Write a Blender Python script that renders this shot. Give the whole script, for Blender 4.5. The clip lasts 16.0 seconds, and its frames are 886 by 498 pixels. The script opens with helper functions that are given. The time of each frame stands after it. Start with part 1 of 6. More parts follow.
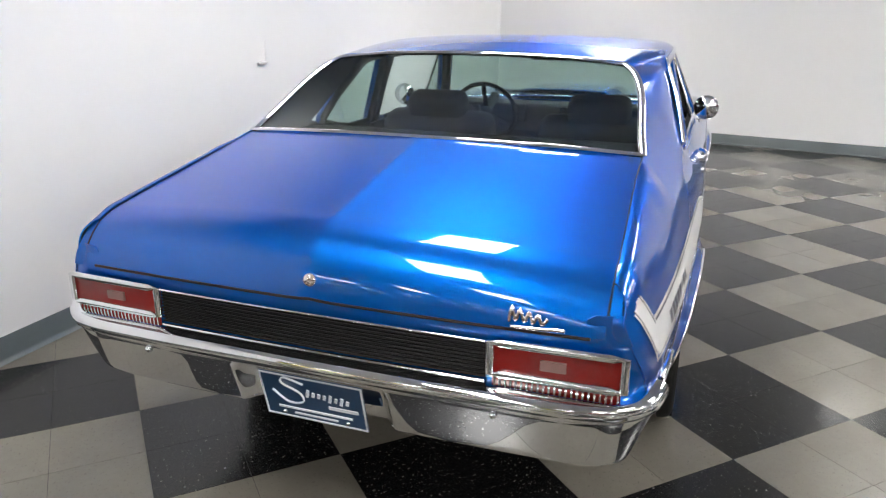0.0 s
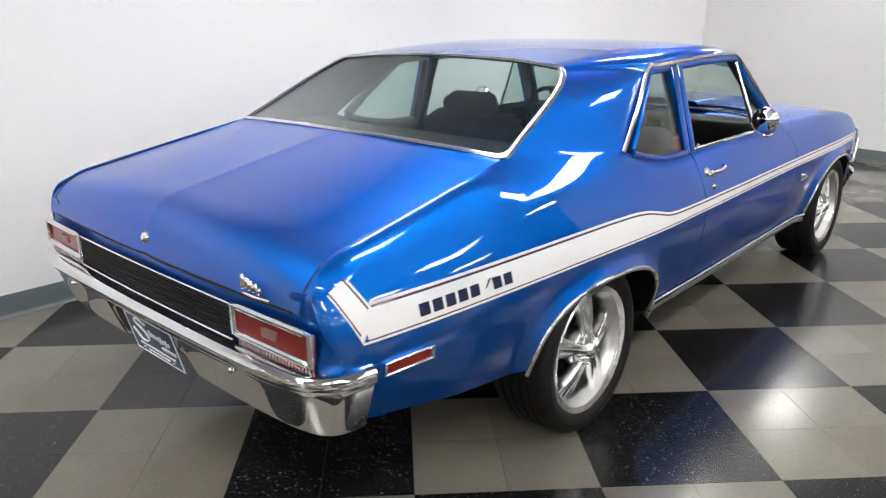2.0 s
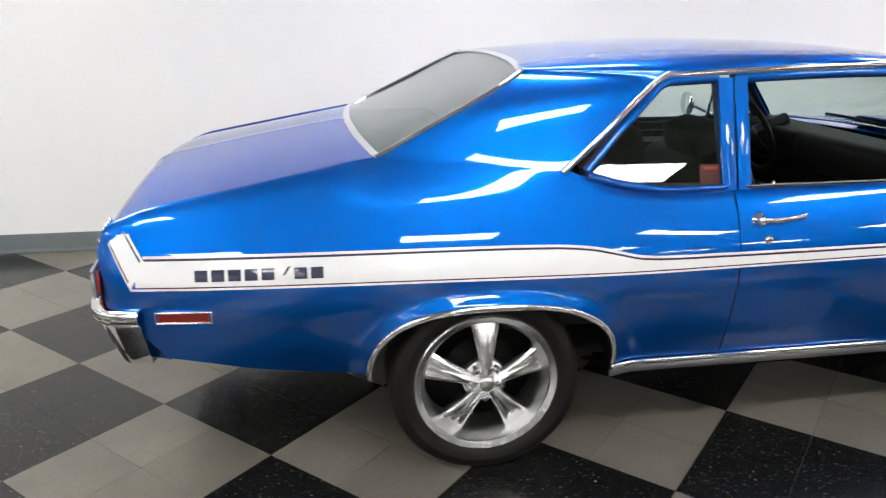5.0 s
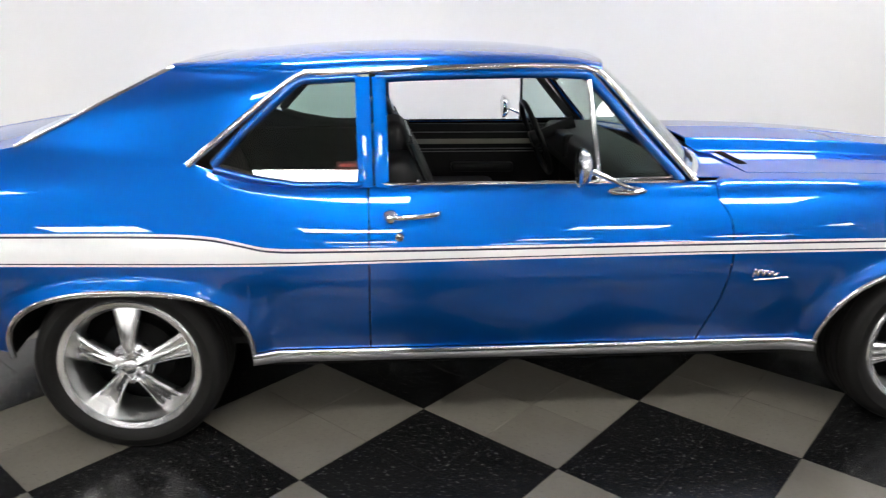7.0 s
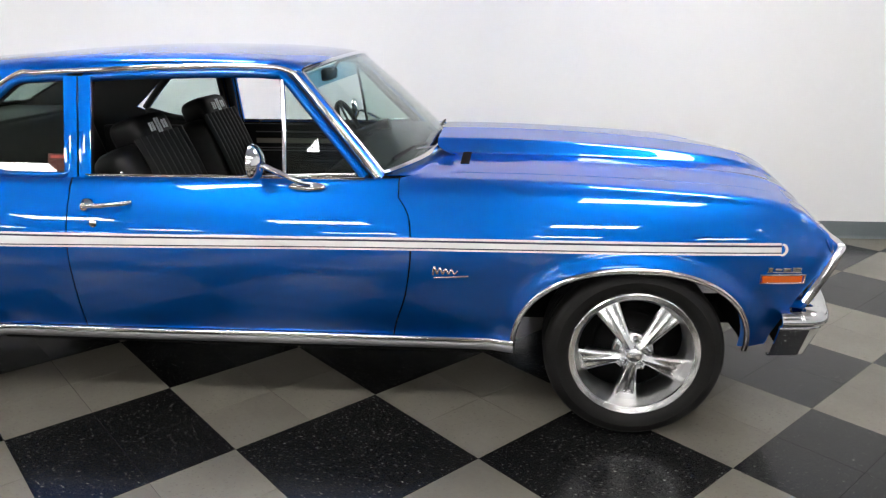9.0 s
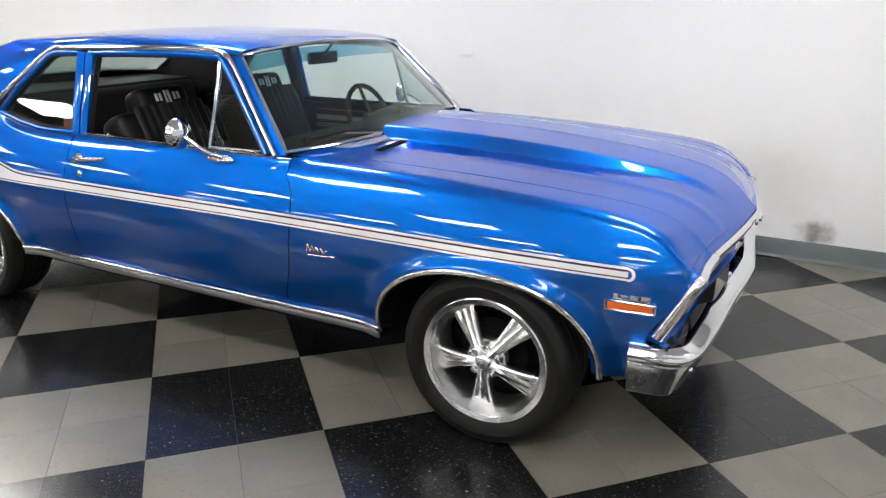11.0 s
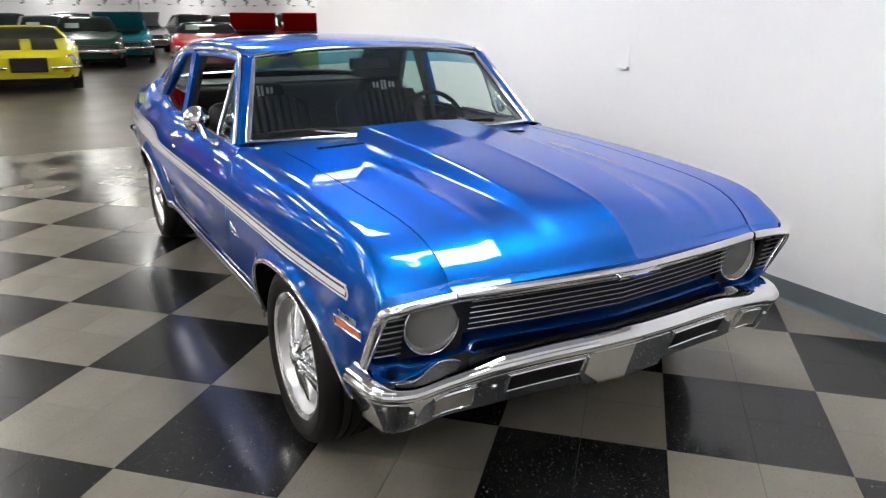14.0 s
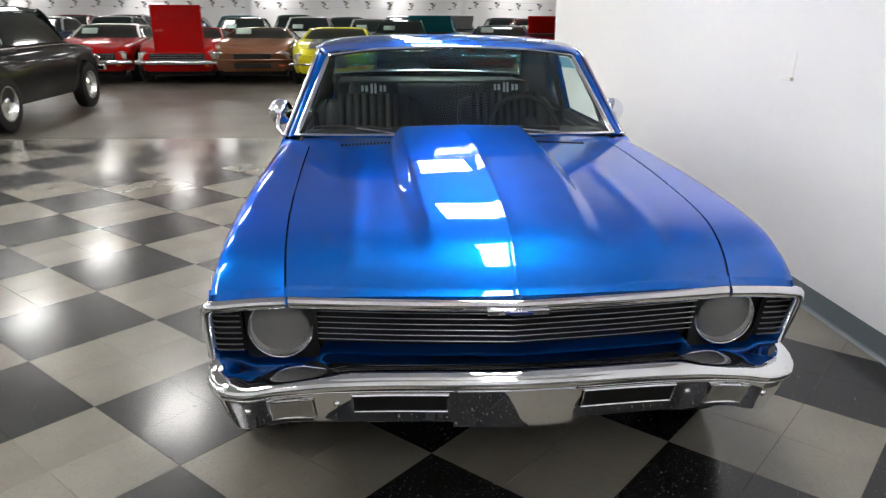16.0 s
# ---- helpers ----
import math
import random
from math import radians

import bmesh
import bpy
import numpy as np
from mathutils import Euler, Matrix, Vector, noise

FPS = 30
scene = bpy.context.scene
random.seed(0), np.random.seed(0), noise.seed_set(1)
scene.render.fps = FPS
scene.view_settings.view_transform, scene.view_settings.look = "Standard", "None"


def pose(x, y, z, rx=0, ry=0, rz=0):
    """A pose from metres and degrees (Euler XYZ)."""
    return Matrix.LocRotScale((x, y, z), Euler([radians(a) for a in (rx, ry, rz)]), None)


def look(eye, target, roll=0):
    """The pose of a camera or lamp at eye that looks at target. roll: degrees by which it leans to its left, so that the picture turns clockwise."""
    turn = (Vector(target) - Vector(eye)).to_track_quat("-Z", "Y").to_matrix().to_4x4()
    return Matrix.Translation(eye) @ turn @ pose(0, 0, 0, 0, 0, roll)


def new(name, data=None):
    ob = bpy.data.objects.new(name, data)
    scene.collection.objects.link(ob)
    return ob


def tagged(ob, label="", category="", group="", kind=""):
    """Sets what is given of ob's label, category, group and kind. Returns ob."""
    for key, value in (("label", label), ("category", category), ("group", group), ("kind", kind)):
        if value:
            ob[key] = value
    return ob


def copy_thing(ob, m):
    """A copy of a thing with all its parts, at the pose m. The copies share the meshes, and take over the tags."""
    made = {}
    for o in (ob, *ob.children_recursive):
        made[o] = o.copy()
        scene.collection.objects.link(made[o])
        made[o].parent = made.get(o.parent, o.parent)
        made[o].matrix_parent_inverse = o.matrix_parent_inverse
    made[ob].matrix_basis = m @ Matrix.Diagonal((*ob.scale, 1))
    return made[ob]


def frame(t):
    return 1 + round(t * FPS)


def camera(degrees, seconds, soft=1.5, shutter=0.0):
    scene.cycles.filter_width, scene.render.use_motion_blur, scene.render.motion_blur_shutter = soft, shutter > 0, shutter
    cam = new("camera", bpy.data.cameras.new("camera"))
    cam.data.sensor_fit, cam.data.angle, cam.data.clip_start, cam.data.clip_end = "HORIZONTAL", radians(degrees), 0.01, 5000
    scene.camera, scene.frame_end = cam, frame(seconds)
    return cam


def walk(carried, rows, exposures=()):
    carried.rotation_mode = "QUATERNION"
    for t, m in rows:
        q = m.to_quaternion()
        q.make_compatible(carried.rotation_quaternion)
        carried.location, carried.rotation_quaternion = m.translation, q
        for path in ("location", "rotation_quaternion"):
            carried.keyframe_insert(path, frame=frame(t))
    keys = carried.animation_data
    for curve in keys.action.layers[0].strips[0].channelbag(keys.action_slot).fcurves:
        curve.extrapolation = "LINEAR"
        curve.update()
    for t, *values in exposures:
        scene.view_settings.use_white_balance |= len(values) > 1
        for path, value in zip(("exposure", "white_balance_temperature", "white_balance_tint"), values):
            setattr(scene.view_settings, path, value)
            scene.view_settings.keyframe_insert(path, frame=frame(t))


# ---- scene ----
cam = camera(62.6, 16.0, soft=1.2, shutter=0.4)
PATH = [
    (0, (-2.655, -0.911, 1.469), (-0.870, -0.255, 0.850), 0.3),
    (0.5, (-2.563, -1.203, 1.466), (-0.866, -0.345, 0.851), 0.2),
    (1, (-2.442, -1.487, 1.461), (-0.849, -0.442, 0.851), 0.1),
    (1.5, (-2.294, -1.807, 1.461), (-0.787, -0.641, 0.853), 0),
    (2, (-2.116, -2.092, 1.461), (-0.705, -0.809, 0.856), 0),
    (2.5, (-1.907, -2.336, 1.459), (-0.608, -0.941, 0.856), -0),
    (3, (-1.680, -2.526, 1.462), (-0.556, -0.986, 0.857), 0.1),
    (3.2, (-1.579, -2.577, 1.467), (-0.543, -0.979, 0.859), 0.1),
    (5.3, (-0.250, -2.984, 1.463), (0.009, -1.099, 0.848), 0.2),
    (5.5, (-0.105, -3.009, 1.459), (0.143, -1.122, 0.845), 0.3),
    (6, (0.250, -3.091, 1.442), (0.471, -1.197, 0.842), 0.3),
    (6.5, (0.567, -3.130, 1.443), (0.737, -1.231, 0.843), 0.4),
    (7, (0.929, -3.178, 1.450), (1.054, -1.275, 0.848), 0.3),
    (7.5, (1.278, -3.240, 1.450), (1.389, -1.335, 0.849), 0.1),
    (8, (1.632, -3.272, 1.441), (1.704, -1.362, 0.849), 0.1),
    (8.5, (2.009, -3.283, 1.438), (2.009, -1.372, 0.852), 0),
    (9, (2.396, -3.274, 1.438), (2.227, -1.369, 0.851), -0.2),
    (9.2, (2.508, -3.246, 1.457), (2.283, -1.353, 0.850), -0),
    (11.3, (3.946, -2.859, 1.482), (2.981, -1.219, 0.866), 0.4),
    (11.5, (4.058, -2.798, 1.453), (3.028, -1.192, 0.854), 0.3),
    (12, (4.347, -2.603, 1.458), (3.150, -1.120, 0.853), 0.3),
    (12.5, (4.589, -2.371, 1.464), (3.259, -1.007, 0.857), 0.2),
    (13, (4.830, -2.116, 1.462), (3.370, -0.891, 0.855), 0.2),
    (13.5, (5.029, -1.846, 1.459), (3.463, -0.759, 0.853), 0.2),
    (14, (5.161, -1.571, 1.482), (3.506, -0.631, 0.866), 0.4),
    (14.5, (5.315, -1.235, 1.496), (3.551, -0.527, 0.872), -0),
    (15, (5.377, -0.953, 1.496), (3.550, -0.424, 0.874), 0.2),
    (15.5, (5.411, -0.654, 1.503), (3.541, -0.314, 0.880), 0.3),
    (16, (5.391, -0.333, 1.469), (3.492, -0.181, 0.858), 0.3),
]
walk(cam, [(t, look(eye, target, roll)) for t, eye, target, roll in PATH])

# ---- light ----
world = bpy.data.worlds.new("world")
scene.world = world
world.use_nodes = True
world.node_tree.nodes["Background"].inputs[0].default_value = (0.75, 0.85, 1.0, 1)
world.node_tree.nodes["Background"].inputs[1].default_value = 3.0
scene.view_settings.exposure = 0.0

LAMP_POWER = 29.5


# ---- materials ----
def mat(name, color, rough=0.5, metal=0.0, coat=0.0, bump=0.0, bump_scale=60.0, var=0.0, var_scale=4.0,
        rough_var=0.0, emit=0.0, spec=0.5, random_tint=0.0):
    m = bpy.data.materials.new(name)
    m.use_nodes = True
    nt = m.node_tree
    bsdf = nt.nodes["Principled BSDF"]
    bsdf.inputs["Roughness"].default_value = rough
    bsdf.inputs["Metallic"].default_value = metal
    bsdf.inputs["Coat Weight"].default_value = coat
    bsdf.inputs["Coat Roughness"].default_value = 0.02
    bsdf.inputs["Specular IOR Level"].default_value = spec
    bsdf.inputs["Base Color"].default_value = (*color, 1)
    if emit:
        bsdf.inputs["Emission Color"].default_value = (*color, 1)
        bsdf.inputs["Emission Strength"].default_value = emit
    coord = nt.nodes.new("ShaderNodeTexCoord")

    def tex(scale, detail=4.0):
        n = nt.nodes.new("ShaderNodeTexNoise")
        n.inputs["Scale"].default_value = scale
        n.inputs["Detail"].default_value = detail
        nt.links.new(coord.outputs["Object"], n.inputs["Vector"])
        return n

    if var or random_tint:
        big, fine = tex(var_scale), tex(var_scale * 14)
        add = nt.nodes.new("ShaderNodeMath")
        add.operation = "MULTIPLY_ADD"
        add.inputs[1].default_value = 0.3
        nt.links.new(fine.outputs["Fac"], add.inputs[0])
        nt.links.new(big.outputs["Fac"], add.inputs[2])
        ramp = nt.nodes.new("ShaderNodeMapRange")
        ramp.inputs["From Min"].default_value, ramp.inputs["From Max"].default_value = 0.45, 1.05
        ramp.inputs["To Min"].default_value, ramp.inputs["To Max"].default_value = 1 - var, 1 + var
        nt.links.new(add.outputs[0], ramp.inputs["Value"])
        mul = nt.nodes.new("ShaderNodeVectorMath")
        mul.operation = "SCALE"
        mul.inputs[0].default_value = color
        last = ramp.outputs["Result"]
        if random_tint:
            info = nt.nodes.new("ShaderNodeObjectInfo")
            rr = nt.nodes.new("ShaderNodeMapRange")
            rr.inputs["To Min"].default_value, rr.inputs["To Max"].default_value = 1 - random_tint, 1 + random_tint
            nt.links.new(info.outputs["Random"], rr.inputs["Value"])
            mm = nt.nodes.new("ShaderNodeMath")
            mm.operation = "MULTIPLY"
            nt.links.new(last, mm.inputs[0])
            nt.links.new(rr.outputs["Result"], mm.inputs[1])
            last = mm.outputs[0]
        nt.links.new(last, mul.inputs["Scale"])
        nt.links.new(mul.outputs["Vector"], bsdf.inputs["Base Color"])
    if rough_var:
        n = tex(var_scale * 2.3, 6.0)
        rr = nt.nodes.new("ShaderNodeMapRange")
        rr.inputs["From Min"].default_value, rr.inputs["From Max"].default_value = 0.3, 0.7
        rr.inputs["To Min"].default_value, rr.inputs["To Max"].default_value = max(rough - rough_var, 0.01), rough + rough_var
        nt.links.new(n.outputs["Fac"], rr.inputs["Value"])
        nt.links.new(rr.outputs["Result"], bsdf.inputs["Roughness"])
    if bump:
        n = tex(bump_scale)
        b = nt.nodes.new("ShaderNodeBump")
        b.inputs["Strength"].default_value = bump
        b.inputs["Distance"].default_value = 0.002
        nt.links.new(n.outputs["Fac"], b.inputs["Height"])
        nt.links.new(b.outputs["Normal"], bsdf.inputs["Normal"])
    return m


def glass_mat(name, tint, gloss_rough=0.0):
    m = bpy.data.materials.new(name)
    m.use_nodes = True
    nt = m.node_tree
    nt.nodes.remove(nt.nodes["Principled BSDF"])
    out = nt.nodes["Material Output"]
    clear = nt.nodes.new("ShaderNodeBsdfTransparent")
    clear.inputs["Color"].default_value = (*tint, 1)
    gloss = nt.nodes.new("ShaderNodeBsdfGlossy")
    gloss.inputs["Roughness"].default_value = gloss_rough
    gloss.inputs["Color"].default_value = (1, 1, 1, 1)
    layer = nt.nodes.new("ShaderNodeLayerWeight")
    layer.inputs["Blend"].default_value = 0.5
    power = nt.nodes.new("ShaderNodeMath")
    power.operation = "POWER"
    power.inputs[1].default_value = 5.0
    nt.links.new(layer.outputs["Facing"], power.inputs[0])
    fres = nt.nodes.new("ShaderNodeMapRange")
    fres.inputs["To Min"].default_value, fres.inputs["To Max"].default_value = 0.045, 0.9
    nt.links.new(power.outputs[0], fres.inputs["Value"])
    mix = nt.nodes.new("ShaderNodeMixShader")
    nt.links.new(fres.outputs[0], mix.inputs[0])
    nt.links.new(clear.outputs[0], mix.inputs[1])
    nt.links.new(gloss.outputs[0], mix.inputs[2])
    nt.links.new(mix.outputs[0], out.inputs["Surface"])
    return m


def paint_mat(name, color, metal=0.75, rough=0.34):
    """Metallic car paint: coloured flake under a mirror-smooth clear coat."""
    m = mat(name, color, rough, metal, 1.0, var=0.04, var_scale=2.0)
    nt = m.node_tree
    bsdf = nt.nodes["Principled BSDF"]
    bsdf.inputs["Coat IOR"].default_value = 1.54
    bsdf.inputs["Coat Roughness"].default_value = 0.004
    bsdf.inputs["Specular Tint"].default_value = (0.05, 0.40, 0.95, 1) if color[2] > 0.4 else (0.8, 0.8, 0.8, 1)
    return m


def tile_mat(name, base, speck, speck_amount):
    """Waxed vinyl tile with marbling, scuffs and small chips of the other colour."""
    m = mat(name, base, 0.25, 0, 0.2, var=0.13, var_scale=3.0, rough_var=0.012, random_tint=0.08, spec=0.24)
    nt = m.node_tree
    bsdf = nt.nodes["Principled BSDF"]
    bsdf.inputs["Coat Roughness"].default_value = 0.115
    source = bsdf.inputs["Base Color"].links[0].from_socket
    geo = nt.nodes.new("ShaderNodeNewGeometry")
    stretch = nt.nodes.new("ShaderNodeMapping")
    stretch.inputs["Scale"].default_value = (1.0, 1.35, 1.0)
    stretch.inputs["Rotation"].default_value = (0, 0, 0.7)
    nt.links.new(geo.outputs["Position"], stretch.inputs["Vector"])
    vor = nt.nodes.new("ShaderNodeTexNoise")
    vor.inputs["Scale"].default_value = 85
    vor.inputs["Detail"].default_value = 3
    nt.links.new(stretch.outputs[0], vor.inputs["Vector"])
    ramp = nt.nodes.new("ShaderNodeMapRange")
    ramp.inputs["From Min"].default_value, ramp.inputs["From Max"].default_value = 0.655 - speck_amount, 0.675 - speck_amount
    nt.links.new(vor.outputs["Fac"], ramp.inputs["Value"])
    mix = nt.nodes.new("ShaderNodeMix")
    mix.data_type = "RGBA"
    nt.links.new(ramp.outputs["Result"], mix.inputs["Factor"])
    nt.links.new(source, mix.inputs["A"])
    mix.inputs["B"].default_value = (*speck, 1)
    nt.links.new(mix.outputs["Result"], bsdf.inputs["Base Color"])
    return m


BLUE = paint_mat("blue_metallic_paint", (0.0, 0.116, 0.52), 0.97, 0.40)
WHITE_VINYL = mat("white_vinyl_stripe", (0.82, 0.83, 0.85), 0.25, coat=0.6, var=0.02)
BLACK_VINYL = mat("black_pinstripe", (0.005, 0.009, 0.045), 0.3, coat=0.6)
CHROME = mat("chrome", (0.80, 0.81, 0.83), 0.025, 1.0, var=0.02)
CAST = mat("bright_cast_aluminium", (0.80, 0.80, 0.80), 0.34, 1.0, rough_var=0.06, var=0.05, var_scale=9)
POLISHED = mat("polished_aluminium", (0.90, 0.90, 0.91), 0.20, 1.0, rough_var=0.04, var=0.05, var_scale=9)
DULL_METAL = mat("dull_aluminium", (0.30, 0.30, 0.31), 0.35, 0.9, var=0.1)
RUBBER = mat("tyre_rubber", (0.0085, 0.0082, 0.008), 0.62, spec=0.22, bump=0.25, bump_scale=220, var=0.2, var_scale=7)
BLACK = mat("black_trim", (0.008, 0.008, 0.0085), 0.5, var=0.15, spec=0.2)
DARK = mat("underbody_black", (0.006, 0.006, 0.006), 0.9, spec=0.1, var=0.3)
LEATHER = mat("black_upholstery", (0.0055, 0.0055, 0.006), 0.45, spec=0.25, bump=0.06, bump_scale=300, var=0.2, var_scale=6)
CARPET = mat("black_carpet", (0.012, 0.012, 0.012), 0.95, bump=0.8, bump_scale=700, var=0.2)
HEADLINER = mat("headliner", (0.03, 0.032, 0.033), 0.8, bump=0.2, bump_scale=300)
RED_LENS = mat("red_lens", (0.17, 0.004, 0.003), 0.22, coat=0.4, var=0.15, bump=0.1, bump_scale=180)
CLEAR_LENS = mat("frosted_clear_lens", (0.24, 0.23, 0.20), 0.12, coat=0.8, bump=0.5, bump_scale=90, var=0.2, var_scale=18)
REVERSE_LENS = mat("reverse_lens", (0.20, 0.10, 0.09), 0.2, coat=0.5, bump=0.3, bump_scale=150, var=0.15)
AMBER = mat("amber_lens", (0.75, 0.13, 0.01), 0.18, coat=0.7, bump=0.2, bump_scale=200)
PLATE_BLUE = mat("plate_blue", (0.012, 0.045, 0.11), 0.3, coat=0.4, var=0.1)
PLATE_WHITE = mat("plate_white", (0.75, 0.78, 0.82), 0.35)
STICKER_RED = mat("sticker_red", (0.14, 0.010, 0.008), 0.4)
STICKER_WORD = mat("sticker_word_red", (0.75, 0.10, 0.08), 0.4)
CREAM = mat("cream_panel", (0.36, 0.34, 0.27), 0.45, var=0.1)
GLASS = glass_mat("window_glass", (0.80, 0.88, 0.85))
CLEAR_GLASS = glass_mat("clear_glass", (0.93, 0.95, 0.95))
HEAD_GLASS = mat("headlight_glass", (0.66, 0.66, 0.64), 0.10, coat=1.0, bump=0.8, bump_scale=60, var=0.35, var_scale=12)
HEAD_GLASS.node_tree.nodes["Principled BSDF"].inputs["Alpha"].default_value = 0.30
WALL = mat("white_wall_paint", (0.80, 0.80, 0.81), 0.55, var=0.02, var_scale=0.6, bump=0.04, bump_scale=160)
WALL_SCUFFED = mat("scuffed_wall_paint", (0.80, 0.80, 0.81), 0.55, var=0.02, var_scale=0.6, bump=0.04, bump_scale=160)


def add_scuff(m, place, radius, color, amount):
    """A soft dirty mark of uneven outline on a painted wall."""
    nt = m.node_tree
    bsdf = nt.nodes["Principled BSDF"]
    source = bsdf.inputs["Base Color"].links[0].from_socket
    geo = nt.nodes.new("ShaderNodeNewGeometry")
    dist = nt.nodes.new("ShaderNodeVectorMath")
    dist.operation = "DISTANCE"
    dist.inputs[1].default_value = place
    nt.links.new(geo.outputs["Position"], dist.inputs[0])
    noise = nt.nodes.new("ShaderNodeTexNoise")
    noise.inputs["Scale"].default_value = 1.6 / radius
    noise.inputs["Detail"].default_value = 5
    nt.links.new(geo.outputs["Position"], noise.inputs["Vector"])
    add = nt.nodes.new("ShaderNodeMath")
    add.operation = "MULTIPLY_ADD"
    add.inputs[1].default_value = radius * 1.3
    nt.links.new(noise.outputs["Fac"], add.inputs[0])
    nt.links.new(dist.outputs["Value"], add.inputs[2])
    ramp = nt.nodes.new("ShaderNodeMapRange")
    ramp.interpolation_type = "SMOOTHSTEP"
    ramp.inputs["From Min"].default_value, ramp.inputs["From Max"].default_value = radius * 1.7, radius * 0.55
    ramp.inputs["To Max"].default_value = amount
    nt.links.new(add.outputs[0], ramp.inputs["Value"])
    mix = nt.nodes.new("ShaderNodeMix")
    mix.data_type = "RGBA"
    nt.links.new(ramp.outputs["Result"], mix.inputs["Factor"])
    nt.links.new(source, mix.inputs["A"])
    mix.inputs["B"].default_value = (*color, 1)
    nt.links.new(mix.outputs["Result"], bsdf.inputs["Base Color"])


add_scuff(WALL_SCUFFED, (3.62, 1.87, 0.48), 0.42, (0.58, 0.56, 0.53), 0.55)
add_scuff(WALL_SCUFFED, (3.85, 1.87, 0.18), 0.13, (0.07, 0.06, 0.055), 0.9)
# for hall walls out of view: dark so that the coupe's sides reflect less
WALL_UNSEEN = mat("unseen_dark_wall", (0.14, 0.14, 0.145), 0.6, var=0.03, var_scale=0.9)
BASE = mat("grey_vinyl_base", (0.10, 0.12, 0.125), 0.4, var=0.12, var_scale=3)
CEIL = mat("ceiling_white", (0.66, 0.66, 0.66), 0.85, var=0.04)
TILE_DARK = tile_mat("black_vinyl_tile", (0.0095, 0.0095, 0.0097), (0.15, 0.15, 0.14), 0.001)
TILE_LIGHT = tile_mat("grey_vinyl_tile", (0.158, 0.147, 0.124), (0.122, 0.112, 0.093), 0.02)
GROUT = mat("tile_joint", (0.03, 0.03, 0.03), 0.8)
CONCRETE = mat("polished_concrete", (0.088, 0.080, 0.066), 0.33, var=0.14, var_scale=0.5, rough_var=0.03, spec=0.28)
LAMP = mat("lamp_diffuser", (1.0, 0.98, 0.95), 0.5, emit=LAMP_POWER)
LAMP_FRAME = mat("lamp_frame", (0.7, 0.7, 0.7), 0.4)


# ---- building blocks ----
class Curve:
    """A smooth curve through given points that doesn't overshoot."""

    def __init__(self, *pts):
        self.x, self.y = np.array([p[0] for p in pts], float), np.array([p[1] for p in pts], float)
        h, d = np.diff(self.x), np.diff(self.y) / np.diff(self.x)
        m = np.zeros(len(pts))
        for i in range(1, len(pts) - 1):
            if d[i - 1] * d[i] > 0:
                w1, w2 = 2 * h[i] + h[i - 1], h[i] + 2 * h[i - 1]
                m[i] = (w1 + w2) / (w1 / d[i - 1] + w2 / d[i])
        m[0], m[-1] = d[0], d[-1]
        self.m = m

    def __call__(self, x):
        x = min(max(x, self.x[0]), self.x[-1])
        i = min(max(int(np.searchsorted(self.x, x)) - 1, 0), len(self.x) - 2)
        h = self.x[i + 1] - self.x[i]
        t = (x - self.x[i]) / h
        return float(self.y[i] * (1 + 2 * t) * (1 - t) ** 2 + self.m[i] * h * t * (1 - t) ** 2
                     + self.y[i + 1] * t * t * (3 - 2 * t) + self.m[i + 1] * h * t * t * (t - 1))


def lerp(a, b, t):
    return a + (b - a) * t


def smooth(a, b, x):
    t = min(max((x - a) / (b - a), 0), 1)
    return t * t * (3 - 2 * t)


def hermite(p0, t0, p1, t1, s):
    a, b, c, d = 2 * s**3 - 3 * s**2 + 1, s**3 - 2 * s**2 + s, -2 * s**3 + 3 * s**2, s**3 - s**2
    return tuple(a * p + b * q + c * r + d * w for p, q, r, w in zip(p0, t0, p1, t1))


def grid(bm, fn, us, vs, closed_u=False):
    """Faces over the points fn(u, v)."""
    rows = [[bm.verts.new(fn(u, v)) for u in us] for v in vs]
    for a, b in zip(rows, rows[1:]):
        n = len(us)
        for i in range(n if closed_u else n - 1):
            j = (i + 1) % n
            try:
                bm.faces.new((a[i], a[j], b[j], b[i]))
            except ValueError:
                pass
    return rows


def steps(n, a=0.0, b=1.0):
    return [a + (b - a) * i / n for i in range(n + 1)]


def face_out(bm, centre=(1.25, 0, 0.75)):
    """Turn an open sheet so that it looks away from the centre."""
    bm.normal_update()
    c = Vector(centre)
    if sum(f.normal.dot(f.calc_center_median() - c) * f.calc_area() for f in bm.faces) < 0:
        bmesh.ops.reverse_faces(bm, faces=bm.faces[:])


def part(name, bm, material, parent=None, label="", smooth_shade=True, thick=0.0, weld=0.0, sharp=0.0, bevel=0.0, inner=None):
    if weld:
        bmesh.ops.remove_doubles(bm, verts=bm.verts[:], dist=weld)
    me = bpy.data.meshes.new(name)
    bm.normal_update()
    for f in bm.faces:
        f.smooth = smooth_shade
    if sharp:
        for e in bm.edges:
            if len(e.link_faces) == 2 and e.calc_face_angle(0) > radians(sharp):
                e.smooth = False
    if thick:
        for e in bm.edges:
            if len(e.link_faces) == 1:
                e.smooth = False
    bm.to_mesh(me)
    bm.free()
    me.materials.append(material)
    ob = new(name, me)
    if bevel:
        md = ob.modifiers.new("bevel", "BEVEL")
        md.width, md.segments, md.limit_method = bevel, 2, "ANGLE"
        md.angle_limit = radians(40)
    if thick:
        md = ob.modifiers.new("thickness", "SOLIDIFY")
        md.thickness, md.offset = thick, -1
        if inner is not None:
            me.materials.append(inner)
            md.material_offset = 1
    if parent is not None:
        ob.parent = parent
    if label:
        ob["label"] = label
    return ob


